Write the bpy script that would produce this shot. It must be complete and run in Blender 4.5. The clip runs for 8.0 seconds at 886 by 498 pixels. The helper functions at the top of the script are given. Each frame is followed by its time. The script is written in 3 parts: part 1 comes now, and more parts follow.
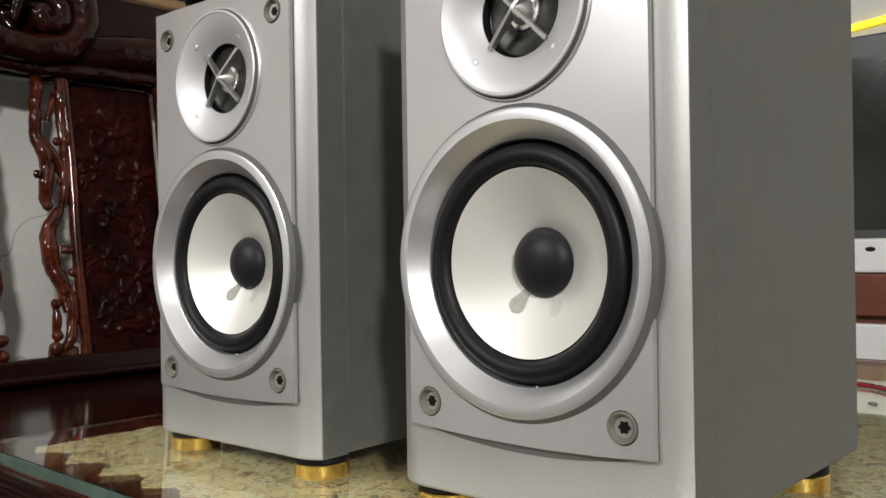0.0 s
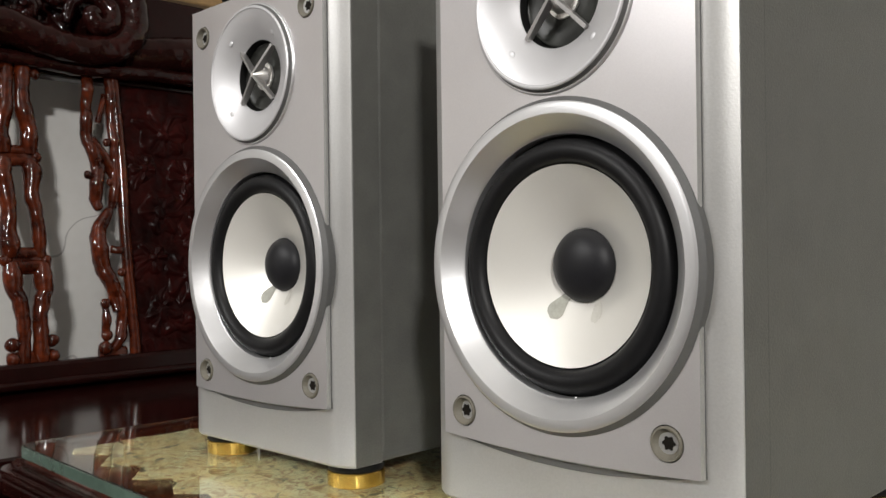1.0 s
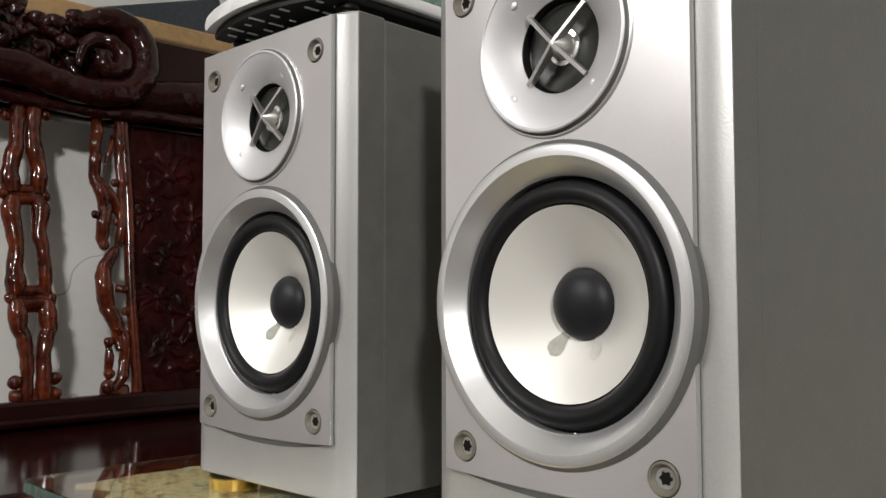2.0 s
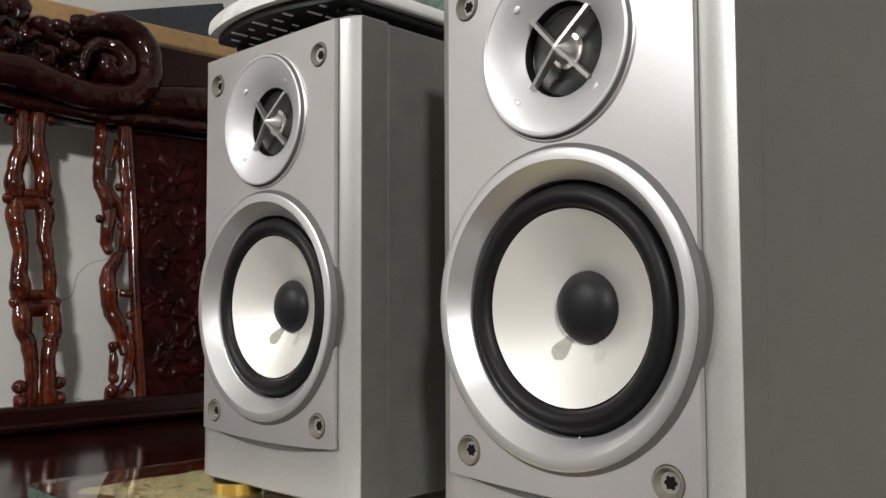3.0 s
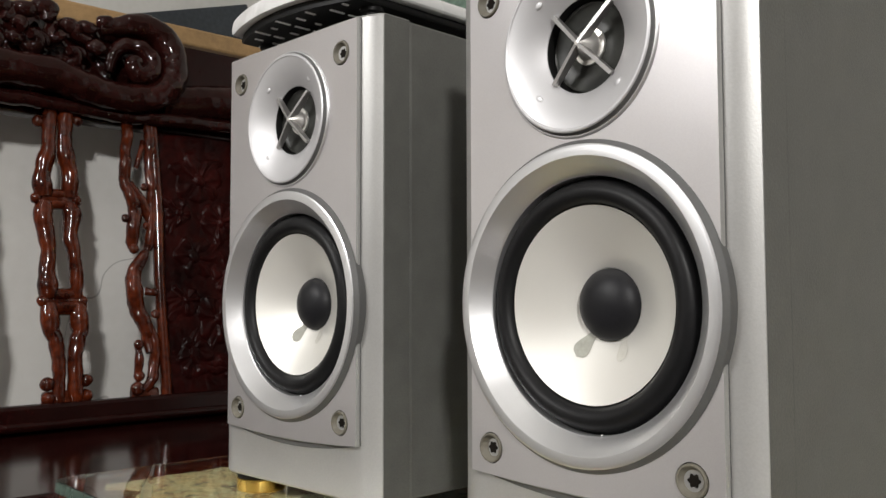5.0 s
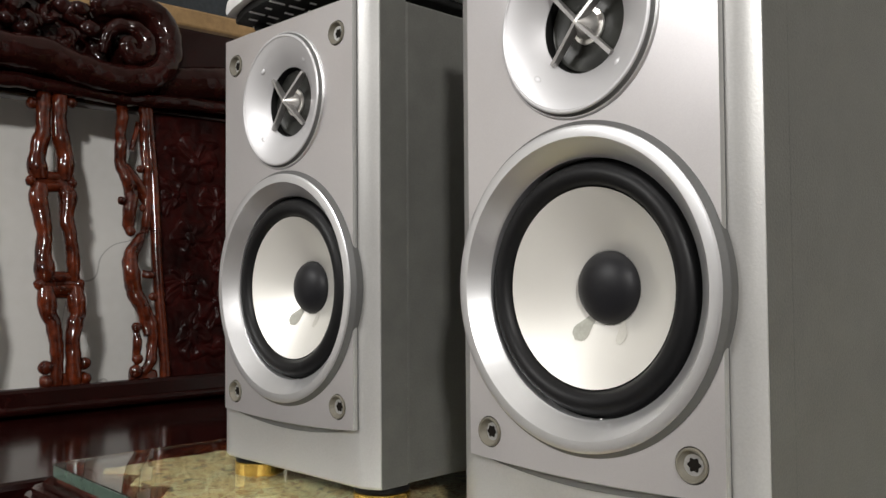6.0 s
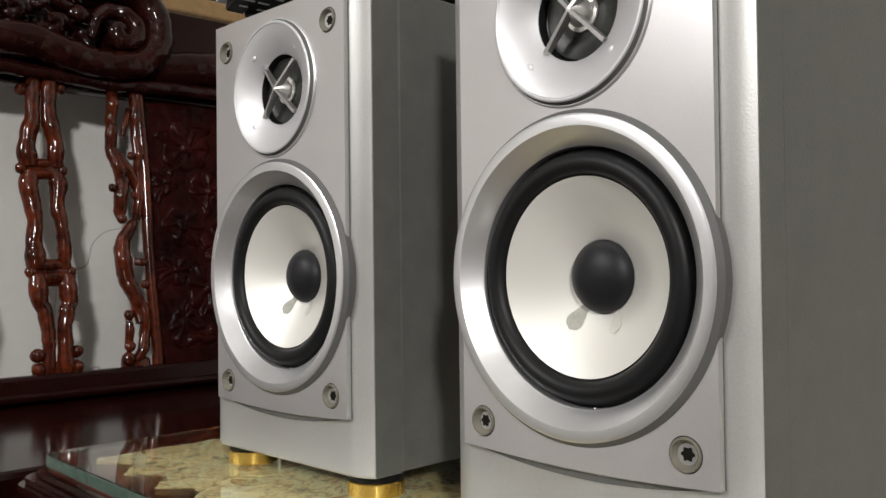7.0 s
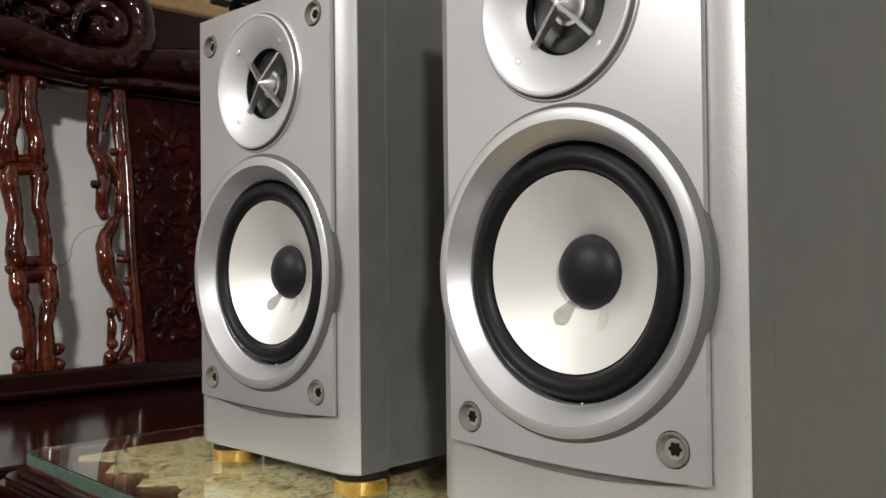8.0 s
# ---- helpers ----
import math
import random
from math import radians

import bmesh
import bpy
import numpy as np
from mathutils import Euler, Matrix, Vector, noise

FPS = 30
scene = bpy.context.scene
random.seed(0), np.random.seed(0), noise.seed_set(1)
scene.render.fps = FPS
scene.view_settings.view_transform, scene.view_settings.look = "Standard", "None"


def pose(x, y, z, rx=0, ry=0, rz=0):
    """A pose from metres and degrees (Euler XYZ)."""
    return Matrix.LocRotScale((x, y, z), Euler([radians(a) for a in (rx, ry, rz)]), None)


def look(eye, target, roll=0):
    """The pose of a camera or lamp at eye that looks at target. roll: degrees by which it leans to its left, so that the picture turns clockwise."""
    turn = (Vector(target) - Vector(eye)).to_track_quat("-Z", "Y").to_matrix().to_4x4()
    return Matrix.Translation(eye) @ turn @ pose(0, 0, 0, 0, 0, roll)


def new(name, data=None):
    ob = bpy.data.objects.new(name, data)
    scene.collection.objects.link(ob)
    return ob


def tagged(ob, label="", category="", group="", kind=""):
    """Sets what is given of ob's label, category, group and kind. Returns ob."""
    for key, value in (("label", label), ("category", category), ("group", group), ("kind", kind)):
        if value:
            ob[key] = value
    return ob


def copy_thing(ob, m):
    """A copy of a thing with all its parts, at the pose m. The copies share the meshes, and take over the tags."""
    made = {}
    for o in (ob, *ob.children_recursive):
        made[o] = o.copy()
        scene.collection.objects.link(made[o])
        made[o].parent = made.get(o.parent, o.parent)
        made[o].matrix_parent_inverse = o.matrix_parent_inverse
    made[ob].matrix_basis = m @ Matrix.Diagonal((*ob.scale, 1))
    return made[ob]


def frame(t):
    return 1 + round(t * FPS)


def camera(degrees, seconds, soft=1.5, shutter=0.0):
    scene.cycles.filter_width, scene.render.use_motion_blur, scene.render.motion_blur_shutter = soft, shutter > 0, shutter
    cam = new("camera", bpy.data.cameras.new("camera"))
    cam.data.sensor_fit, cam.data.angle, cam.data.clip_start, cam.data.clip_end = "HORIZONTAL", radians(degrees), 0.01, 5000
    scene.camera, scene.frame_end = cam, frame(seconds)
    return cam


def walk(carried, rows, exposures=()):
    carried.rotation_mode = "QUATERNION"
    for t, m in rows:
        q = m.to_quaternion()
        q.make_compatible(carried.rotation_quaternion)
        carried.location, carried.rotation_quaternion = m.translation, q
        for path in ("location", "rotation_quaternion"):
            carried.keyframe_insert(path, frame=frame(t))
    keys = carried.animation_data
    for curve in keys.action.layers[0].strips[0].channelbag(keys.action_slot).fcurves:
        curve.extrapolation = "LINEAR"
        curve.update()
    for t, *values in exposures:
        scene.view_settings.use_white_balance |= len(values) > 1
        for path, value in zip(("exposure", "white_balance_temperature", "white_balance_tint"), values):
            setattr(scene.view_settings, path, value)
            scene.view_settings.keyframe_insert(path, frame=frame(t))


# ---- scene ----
cam = camera(53.65, 8.0)
ROWS = [
    (0, 0.3293, -0.3365, 0.6363, 41.843, 0.098, 0.853),
    (0.5, 0.3268, -0.3228, 0.6375, 43.847, 0.071, 0.833),
    (1, 0.3222, -0.3150, 0.6368, 45.375, 0.180, 0.706),
    (1.5, 0.3248, -0.3179, 0.6365, 45.494, 0.667, 0.557),
    (2, 0.3292, -0.3228, 0.6330, 45.469, 3.138, 0.089),
    (3.5, 0.3289, -0.3221, 0.6333, 46.010, 3.543, 0.261),
    (4, 0.3302, -0.3222, 0.6315, 46.643, 3.764, 0.217),
    (5.5, 0.3281, -0.3209, 0.6325, 47.354, 2.891, 0.277),
    (6, 0.3264, -0.3183, 0.6335, 47.159, 2.070, 0.409),
    (6.5, 0.3251, -0.3177, 0.6336, 46.836, 1.633, 0.489),
    (7, 0.3250, -0.3171, 0.6360, 46.703, 1.038, 0.655),
    (7.5, 0.3238, -0.3165, 0.6346, 46.256, 1.023, 0.590),
    (8, 0.3223, -0.3162, 0.6343, 45.662, 0.938, 0.599),
]
walk(cam, [(t, pose(x, y, z, 90 + pitch, roll, yaw)) for t, x, y, z, yaw, pitch, roll in ROWS])

# ---- light ----
world = bpy.data.worlds.new("world")
world.use_nodes = True
world.node_tree.nodes["Background"].inputs[0].default_value = (0.9, 0.95, 1.0, 1)
world.node_tree.nodes["Background"].inputs[1].default_value = 0.05
scene.world = world
scene.view_settings.exposure = 0.0


def area_lamp(name, eye, target, sx, sy, watts, colour=(1, 0.97, 0.92)):
    lamp = bpy.data.lights.new(name, "AREA")
    lamp.shape, lamp.size, lamp.size_y, lamp.energy, lamp.color = "RECTANGLE", sx, sy, watts, colour
    ob = new(name, lamp)
    ob.matrix_world = look(eye, target)
    return ob


area_lamp("tube_lamp_light", (-0.50, -2.22, 1.92), (0, 0, 0.65), 1.1, 0.12, 43, (1, 0.983, 0.968))
area_lamp("wall_lamp_light", (2.30, -1.72, 1.96), (0, 0, 0.65), 0.22, 0.20, 58, (1, 0.976, 0.950))
area_lamp("ceiling_lamp_light", (0.45, -0.55, 2.70), (0.0, 0.0, 0.5), 0.30, 0.30, 2)


# ---- materials ----
def material(name, base, rough=0.5, metal=0.0, vary=0.06, scale=12.0, grain=300.0, bump=0.05, coat=0.0, tint=None, spread=None, spec=0.5):
    """Principled surface with broad mottling, fine grain and a light relief."""
    m = bpy.data.materials.new(name)
    m.use_nodes = True
    nt = m.node_tree
    b = nt.nodes["Principled BSDF"]
    b.inputs["Roughness"].default_value, b.inputs["Metallic"].default_value = rough, metal
    b.inputs["Specular IOR Level"].default_value = spec
    b.inputs["Coat Weight"].default_value = coat
    b.inputs["Coat Roughness"].default_value = 0.06
    co = nt.nodes.new("ShaderNodeTexCoord")
    big, fine = nt.nodes.new("ShaderNodeTexNoise"), nt.nodes.new("ShaderNodeTexNoise")
    big.inputs["Scale"].default_value, fine.inputs["Scale"].default_value = scale, grain
    big.inputs["Detail"].default_value = 6
    for n in (big, fine):
        nt.links.new(co.outputs["Object"], n.inputs["Vector"])
    mix = nt.nodes.new("ShaderNodeMixRGB")
    lo = [max(0, c * (1 - vary * 2)) for c in base]
    hi = tint or [min(1, c * (1 + vary * 2)) for c in base]
    mix.inputs[1].default_value, mix.inputs[2].default_value = (*lo, 1), (*hi, 1)
    ramp = nt.nodes.new("ShaderNodeMapRange")
    ramp.inputs["From Min"].default_value, ramp.inputs["From Max"].default_value = spread or (0.3, 0.7)
    nt.links.new(big.outputs["Fac"], ramp.inputs["Value"])
    nt.links.new(ramp.outputs["Result"], mix.inputs[0])
    mul = nt.nodes.new("ShaderNodeMixRGB")
    mul.blend_type = "OVERLAY"
    mul.inputs[0].default_value = min(1.0, vary * 3)
    nt.links.new(mix.outputs[0], mul.inputs[1])
    nt.links.new(fine.outputs["Fac"], mul.inputs[2])
    nt.links.new(mul.outputs[0], b.inputs["Base Color"])
    rr = nt.nodes.new("ShaderNodeMapRange")
    rr.inputs["To Min"].default_value, rr.inputs["To Max"].default_value = max(0.02, rough * 0.85), min(1, rough * 1.15)
    nt.links.new(big.outputs["Fac"], rr.inputs["Value"])
    nt.links.new(rr.outputs["Result"], b.inputs["Roughness"])
    if bump:
        bp = nt.nodes.new("ShaderNodeBump")
        bp.inputs["Strength"].default_value, bp.inputs["Distance"].default_value = bump, 0.001
        nt.links.new(fine.outputs["Fac"], bp.inputs["Height"])
        nt.links.new(bp.outputs["Normal"], b.inputs["Normal"])
    return m


SILVER = material("silver_paint", (0.688, 0.670, 0.677), 0.34, 0.86, 0.03, 9, 1500, 0.04)
FASCIA = material("textured_silver_paint", (0.49, 0.488, 0.476), 0.43, 0.62, 0.03, 10, 1000, 0.055)
RING = material("satin_silver_ring", (0.735, 0.738, 0.745), 0.36, 0.84, 0.012, 8, 1500, 0.035)
VINYL = material("grey_vinyl", (0.116, 0.117, 0.107), 0.55, 0.0, 0.05, 60, 900, 0.25)
HORN = material("satin_silver_horn", (0.60, 0.596, 0.605), 0.46, 0.6, 0.012, 8, 1500, 0.03)
# dark grey with side shade in its colour, for driver walls and plate gap
RINGSIDE = material("shaded_side_grey", (0.10, 0.10, 0.098), 0.55, 0.0, 0.03, 20, 600, 0.04)
PLATE_EDGE = material("pale_grey_plate_edge", (0.40, 0.40, 0.39), 0.45, 0.4, 0.03, 20, 600, 0.04)
RUBBER = material("black_rubber", (0.0065, 0.0065, 0.007), 0.46, 0.0, 0.1, 30, 600, 0.03, spec=0.24)
CAP = material("black_dust_cap", (0.009, 0.009, 0.011), 0.48, 0.0, 0.1, 25, 900, 0.04, spec=0.28)
DARK = material("dark_plastic", (0.007, 0.007, 0.007), 0.5, 0.0, 0.1, 40, 500, 0.03, spec=0.2)
DOME = material("dark_tweeter_film", (0.024, 0.025, 0.022), 0.38, 0.0, 0.15, 60, 400, 0.02, spec=0.3)
CHROME = material("polished_steel", (0.88, 0.86, 0.82), 0.30, 0.85, 0.02, 40, 600, 0.0)
WASHER = material("greenish_grey_washer", (0.150, 0.138, 0.108), 0.62, 0.0, 0.05, 80, 900, 0.05)
STRUT = material("dull_steel_strut", (0.42, 0.41, 0.40), 0.4, 0.85, 0.03, 40, 600, 0.0)
GOLD = material("polished_gold", (0.83, 0.56, 0.16), 0.17, 1.0, 0.04, 40, 500, 0.02)
# near-black that paints the shade of screw recesses and gaps
SOCKET = material("recess_shade", (0.012, 0.010, 0.008), 0.85, 0.0, 0.1, 80, 900, 0.0, spec=0.08)
FAINT = material("thin_glue_film", (0.60, 0.585, 0.53), 0.45, 0.2, 0.05, 120, 800, 0.03)
GLUE = material("dried_glue", (0.36, 0.36, 0.31), 0.5, 0.0, 0.06, 120, 800, 0.03)
WOOD = material("dark_red_lacquered_wood", (0.040, 0.006, 0.003), 0.14, 0.0, 0.24, 30, 120, 0.06, tint=(0.112, 0.019, 0.005), spec=0.5)
DARKWOOD = material("near_black_lacquered_wood", (0.0180, 0.0039, 0.0031), 0.11, 0.0, 0.22, 12, 90, 0.03, spec=0.32)
PANELWOOD = material("deep_red_lacquered_wood", (0.016, 0.0022, 0.0019), 0.30, 0.0, 0.25, 20, 90, 0.04, tint=(0.034, 0.0043, 0.0035), spec=0.10)
SEATWOOD = material("polished_dark_seat_wood", (0.0125, 0.0024, 0.0020), 0.13, 0.0, 0.22, 12, 90, 0.03, spec=0.28)
PLASTER = material("white_plaster", (0.70, 0.69, 0.66), 0.75, 0.0, 0.04, 3.5, 60, 0.10)
TAN = material("tan_wood_cap", (0.36, 0.225, 0.10), 0.5, 0.0, 0.10, 10, 120, 0.06)
# dark tone for the unseen walls: stands for unlit surfaces, cuts bounced light
DIM = material("unlit_wall_tone", (0.22, 0.20, 0.18), 0.7, 0.0, 0.05, 3, 60, 0.08)
AGED = material("aged_white_plaster", (0.80, 0.79, 0.755), 0.75, 0.0, 0.05, 5, 60, 0.12)
_an = AGED.node_tree
_ac, _am, _aa, _ax = (_an.nodes.new(k) for k in ("ShaderNodeTexNoise", "ShaderNodeMath", "ShaderNodeMapRange", "ShaderNodeMixRGB"))
_ac.inputs["Scale"].default_value, _ac.inputs["Detail"].default_value = 2.2, 3
_am.operation = "COMPARE"
_am.inputs[1].default_value, _am.inputs[2].default_value = 0.5, 0.0011
_aa.inputs["To Max"].default_value = 0.38
_ax.inputs[2].default_value = (0.12, 0.11, 0.10, 1)
_ab = _an.nodes["Principled BSDF"].inputs["Base Color"]
_an.links.new(_ab.links[0].from_socket, _ax.inputs[1])
_an.links.new(_an.nodes["Texture Coordinate"].outputs["Object"], _ac.inputs["Vector"])
_an.links.new(_ac.outputs["Fac"], _am.inputs[0])
_an.links.new(_am.outputs[0], _aa.inputs["Value"])
_an.links.new(_aa.outputs[0], _ax.inputs[0])
_an.links.new(_ax.outputs[0], _ab)
TILE = material("dark_brown_floor_tile", (0.060, 0.046, 0.038), 0.25, 0.0, 0.06, 5, 120, 0.02)
SLATE = material("dark_slate_board", (0.035, 0.042, 0.05), 0.5, 0.0, 0.15, 3, 80, 0.04)
WHITE = material("white_gloss_plastic", (0.78, 0.78, 0.77), 0.28, 0.0, 0.015, 10, 500, 0.01)
BROWN = material("red_brown_veneer", (0.16, 0.045, 0.025), 0.35, 0.0, 0.12, 8, 150, 0.04)
SCREEN = material("black_glossy_screen", (0.010, 0.013, 0.010), 0.16, 0.0, 0.3, 2.5, 50, 0.0)
BEZEL = material("charcoal_bezel", (0.06, 0.06, 0.06), 0.4, 0.0, 0.05, 20, 400, 0.02)
YELLOW = material("yellow_strip", (0.95, 0.80, 0.03), 0.4, 0.0, 0.03, 20, 200, 0.02)
RED = material("red_insulation", (0.40, 0.02, 0.03), 0.4, 0.0, 0.05, 50, 300, 0.02)
CREAM = material("cream_marble", (0.72, 0.55, 0.27), 0.30, 0.0, 0.08, 70, 300, 0.03, tint=(0.60, 0.56, 0.35), spread=(0.40, 0.60))
EDGE = material("green_glass_edge", (0.10, 0.15, 0.12), 0.22, 0.0, 0.10, 20, 100, 0.01, coat=0.6)
YELLOW.node_tree.nodes["Principled BSDF"].inputs["Emission Color"].default_value = (1.0, 0.78, 0.02, 1)
YELLOW.node_tree.nodes["Principled BSDF"].inputs["Emission Strength"].default_value = 0.9

GLASS = bpy.data.materials.new("clear_glass")
GLASS.use_nodes = True
_g = GLASS.node_tree.nodes["Principled BSDF"]
_g.inputs["Base Color"].default_value = (0.90, 0.97, 0.93, 1)
_g.inputs["Transmission Weight"].default_value = 1.0
_g.inputs["Roughness"].default_value = 0.01
_g.inputs["IOR"].default_value = 1.42

# spun aluminium: circular brushing gives radial streaks of light
CONE = material("spun_aluminium_cone", (0.80, 0.785, 0.735), 0.44, 0.46, 0.012, 12, 900, 0.015)
_c = CONE.node_tree.nodes["Principled BSDF"]
_c.inputs["Anisotropic"].default_value = 0.6
_t = CONE.node_tree.nodes.new("ShaderNodeTangent")
_t.direction_type, _t.axis = "RADIAL", "Y"
CONE.node_tree.links.new(_t.outputs[0], _c.inputs["Tangent"])

# flecks in the marble: rusty squiggles, and sparser dark green blots
_nt = CREAM.node_tree
_b = _nt.nodes["Principled BSDF"]
for _scale, _lo, _hi, _warp, _colour in ((140, 0.540, 0.570, 1.6, (0.27, 0.105, 0.026, 1)), (90, 0.61, 0.64, 0.8, (0.04, 0.035, 0.022, 1))):
    _v, _m, _x = (_nt.nodes.new(k) for k in ("ShaderNodeTexNoise", "ShaderNodeMapRange", "ShaderNodeMixRGB"))
    _v.inputs["Scale"].default_value, _v.inputs["Detail"].default_value, _v.inputs["Distortion"].default_value = _scale, 4, _warp
    _m.inputs["From Min"].default_value, _m.inputs["From Max"].default_value = _lo, _hi
    _m.inputs["To Max"].default_value = 0.95
    _x.inputs[2].default_value = _colour
    _old = _b.inputs["Base Color"].links[0].from_socket
    _nt.links.new(_nt.nodes["Texture Coordinate"].outputs["Object"], _v.inputs["Vector"])
    _nt.links.new(_v.outputs["Fac"], _m.inputs["Value"])
    _nt.links.new(_m.outputs["Result"], _x.inputs[0])
    _nt.links.new(_old, _x.inputs[1])
    _nt.links.new(_x.outputs[0], _b.inputs["Base Color"])


# ---- mesh helpers ----
def part(name, bm, mat, parent=None, label="", smooth=30):
    me = bpy.data.meshes.new(name)
    bmesh.ops.recalc_face_normals(bm, faces=bm.faces)
    if smooth:
        for f in bm.faces:
            f.smooth = f.calc_area() < 2e-3
        for e in bm.edges:
            if len(e.link_faces) == 2 and e.calc_face_angle(0) > radians(smooth):
                e.smooth = False
    bm.to_mesh(me)
    bm.free()
    me.materials.append(mat)
    ob = new(name, me)
    ob.parent = parent
    return tagged(ob, label=label)


def empty(name, m, label, category, group="", kind=""):
    ob = new(name)
    ob.empty_display_size = 0.02
    ob.matrix_world = m
    return tagged(ob, label, category, group, kind)


def box(x0, x1, y0, y1, z0, z1, bevel=0.0, seg=2, bm=None):
    bm = bm or bmesh.new()
    vs = [bm.verts.new((x, y, z)) for x in (x0, x1) for y in (y0, y1) for z in (z0, z1)]
    fs = [bm.faces.new([vs[i] for i in q]) for q in ((0, 1, 3, 2), (4, 6, 7, 5), (0, 4, 5, 1), (2, 3, 7, 6), (0, 2, 6, 4), (1, 5, 7, 3))]
    if bevel:
        es = list({e for f in fs for e in f.edges})
        bmesh.ops.bevel(bm, geom=es, offset=bevel, segments=seg, affect="EDGES", profile=0.5)
    return bm


def lathe(profile, cx, cz, seg=96, closed=False, bm=None):
    """Turn (radius, y) round an axis along y through (cx, cz)."""
    bm = bm or bmesh.new()
    rings = []
    for r, y in profile:
        if r < 1e-6:
            rings.append([bm.verts.new((cx, y, cz))])
        else:
            rings.append([bm.verts.new((cx + r * math.cos(2 * math.pi * k / seg), y, cz + r * math.sin(2 * math.pi * k / seg))) for k in range(seg)])
    pairs = list(zip(rings, rings[1:]))
    if closed:
        pairs.append((rings[-1], rings[0]))
    for a, b in pairs:
        for k in range(seg):
            j = (k + 1) % seg
            q = [a[k % len(a)], a[j % len(a)], b[j % len(b)], b[k % len(b)]]
            q = list(dict.fromkeys(q))
            if len(q) > 2:
                bm.faces.new(q)
    return bm


def upright(profile, cx, cy, seg=48, bm=None):
    """Turn (radius, z) round an upright axis."""
    bm = lathe(profile, 0, 0, seg, bm=bm)
    for v in bm.verts:
        x, y, z = v.co
        v.co = (cx + x, cy + z, y)
    return bm


def sweep(points, radii, seg=12, bm=None):
    """A tube of changing radius through points, with rounded ends."""
    bm = bm or bmesh.new()
    pts = [Vector(p) for p in points]
    rings = []
    for k, p in enumerate(pts):
        d = (pts[min(k + 1, len(pts) - 1)] - pts[max(k - 1, 0)]).normalized()
        side = d.cross(Vector((1, 0, 0)) if abs(d.x) < 0.9 else Vector((0, 0, 1))).normalized()
        over = d.cross(side)
        r = radii[k] if hasattr(radii, "__len__") else radii
        rings.append([bm.verts.new(p + (side * math.cos(2 * math.pi * j / seg) + over * math.sin(2 * math.pi * j / seg)) * r) for j in range(seg)])
    for a, b in zip(rings, rings[1:]):
        for k in range(seg):
            j = (k + 1) % seg
            bm.faces.new((a[k], a[j], b[j], b[k]))
    bm.faces.new(rings[0][::-1])
    bm.faces.new(rings[-1])
    return bm


def ball(centre, r, bm, flat=(1, 1, 1)):
    m = Matrix.Translation(centre) @ Matrix.Diagonal((r * flat[0], r * flat[1], r * flat[2], 1))
    bmesh.ops.create_uvsphere(bm, u_segments=16, v_segments=10, radius=1, matrix=m)
    return bm


def curve_at(table, s):
    """Smooth interpolation in rows of (s, value)."""
    table = sorted(table)
    if s <= table[0][0]:
        return table[0][1]
    for (a, p), (b, q) in zip(table, table[1:]):
        if s <= b:
            k = (s - a) / (b - a)
            k = k * k * (3 - 2 * k)
            return p + (q - p) * k
    return table[-1][1]


# ---- the room ----
TABLE = 0.50
BASE = TABLE + 0.014


def setting(name, bm, mat, label, category):
    return tagged(part(name, bm, mat), label, category, kind="structure")


setting("floor", box(-2.5, 2.7, -2.4, 2.0, -0.08, 0.0), TILE, "dark brown glossy tiled floor of the living room", "floor")
setting("ceiling", box(-2.5, 2.7, -2.4, 2.0, 2.75, 2.85), PLASTER, "plain white plastered ceiling", "ceiling")
setting("wall_west", box(-2.5, -2.4, -2.4, 2.0, 0.0, 2.75), PLASTER, "white plastered wall beyond the low wall", "wall")
# east and south walls are unseen, added dark to limit fill and reflections
setting("wall_east", box(2.6, 2.7, -2.4, 2.0, 0.0, 2.75), DIM, "unseen plain wall, coloured dark brown-grey as if unlit", "wall")
setting("wall_south", box(-2.4, 2.6, -2.4, -2.3, 0.0, 2.75), DIM, "unseen plain wall, coloured dark brown-grey as if unlit", "wall")
setting("wall_north", box(-2.4, 2.6, 1.9, 2.0, 0.0, 2.75), PLASTER, "white plastered wall behind the television", "wall")
setting("wall_low", box(-1.07, -0.97, -2.3, 1.9, 0.0, 1.037), AGED, "low white plastered wall with hairline cracks behind the bench", "wall")
setting("trim_cap", box(-1.09, -0.955, -2.3, 1.9, 1.039, 1.069, 0.004), TAN, "tan wooden capping along the top of the low wall", "trim")

# ---- loudspeakers ----
W, H, D = 0.165, 0.288, 0.2166
FOOT = 0.014
CX, TZ, WZ = 0.0818, 0.2353 + FOOT, 0.1158 + FOOT
FRONT = -0.0096


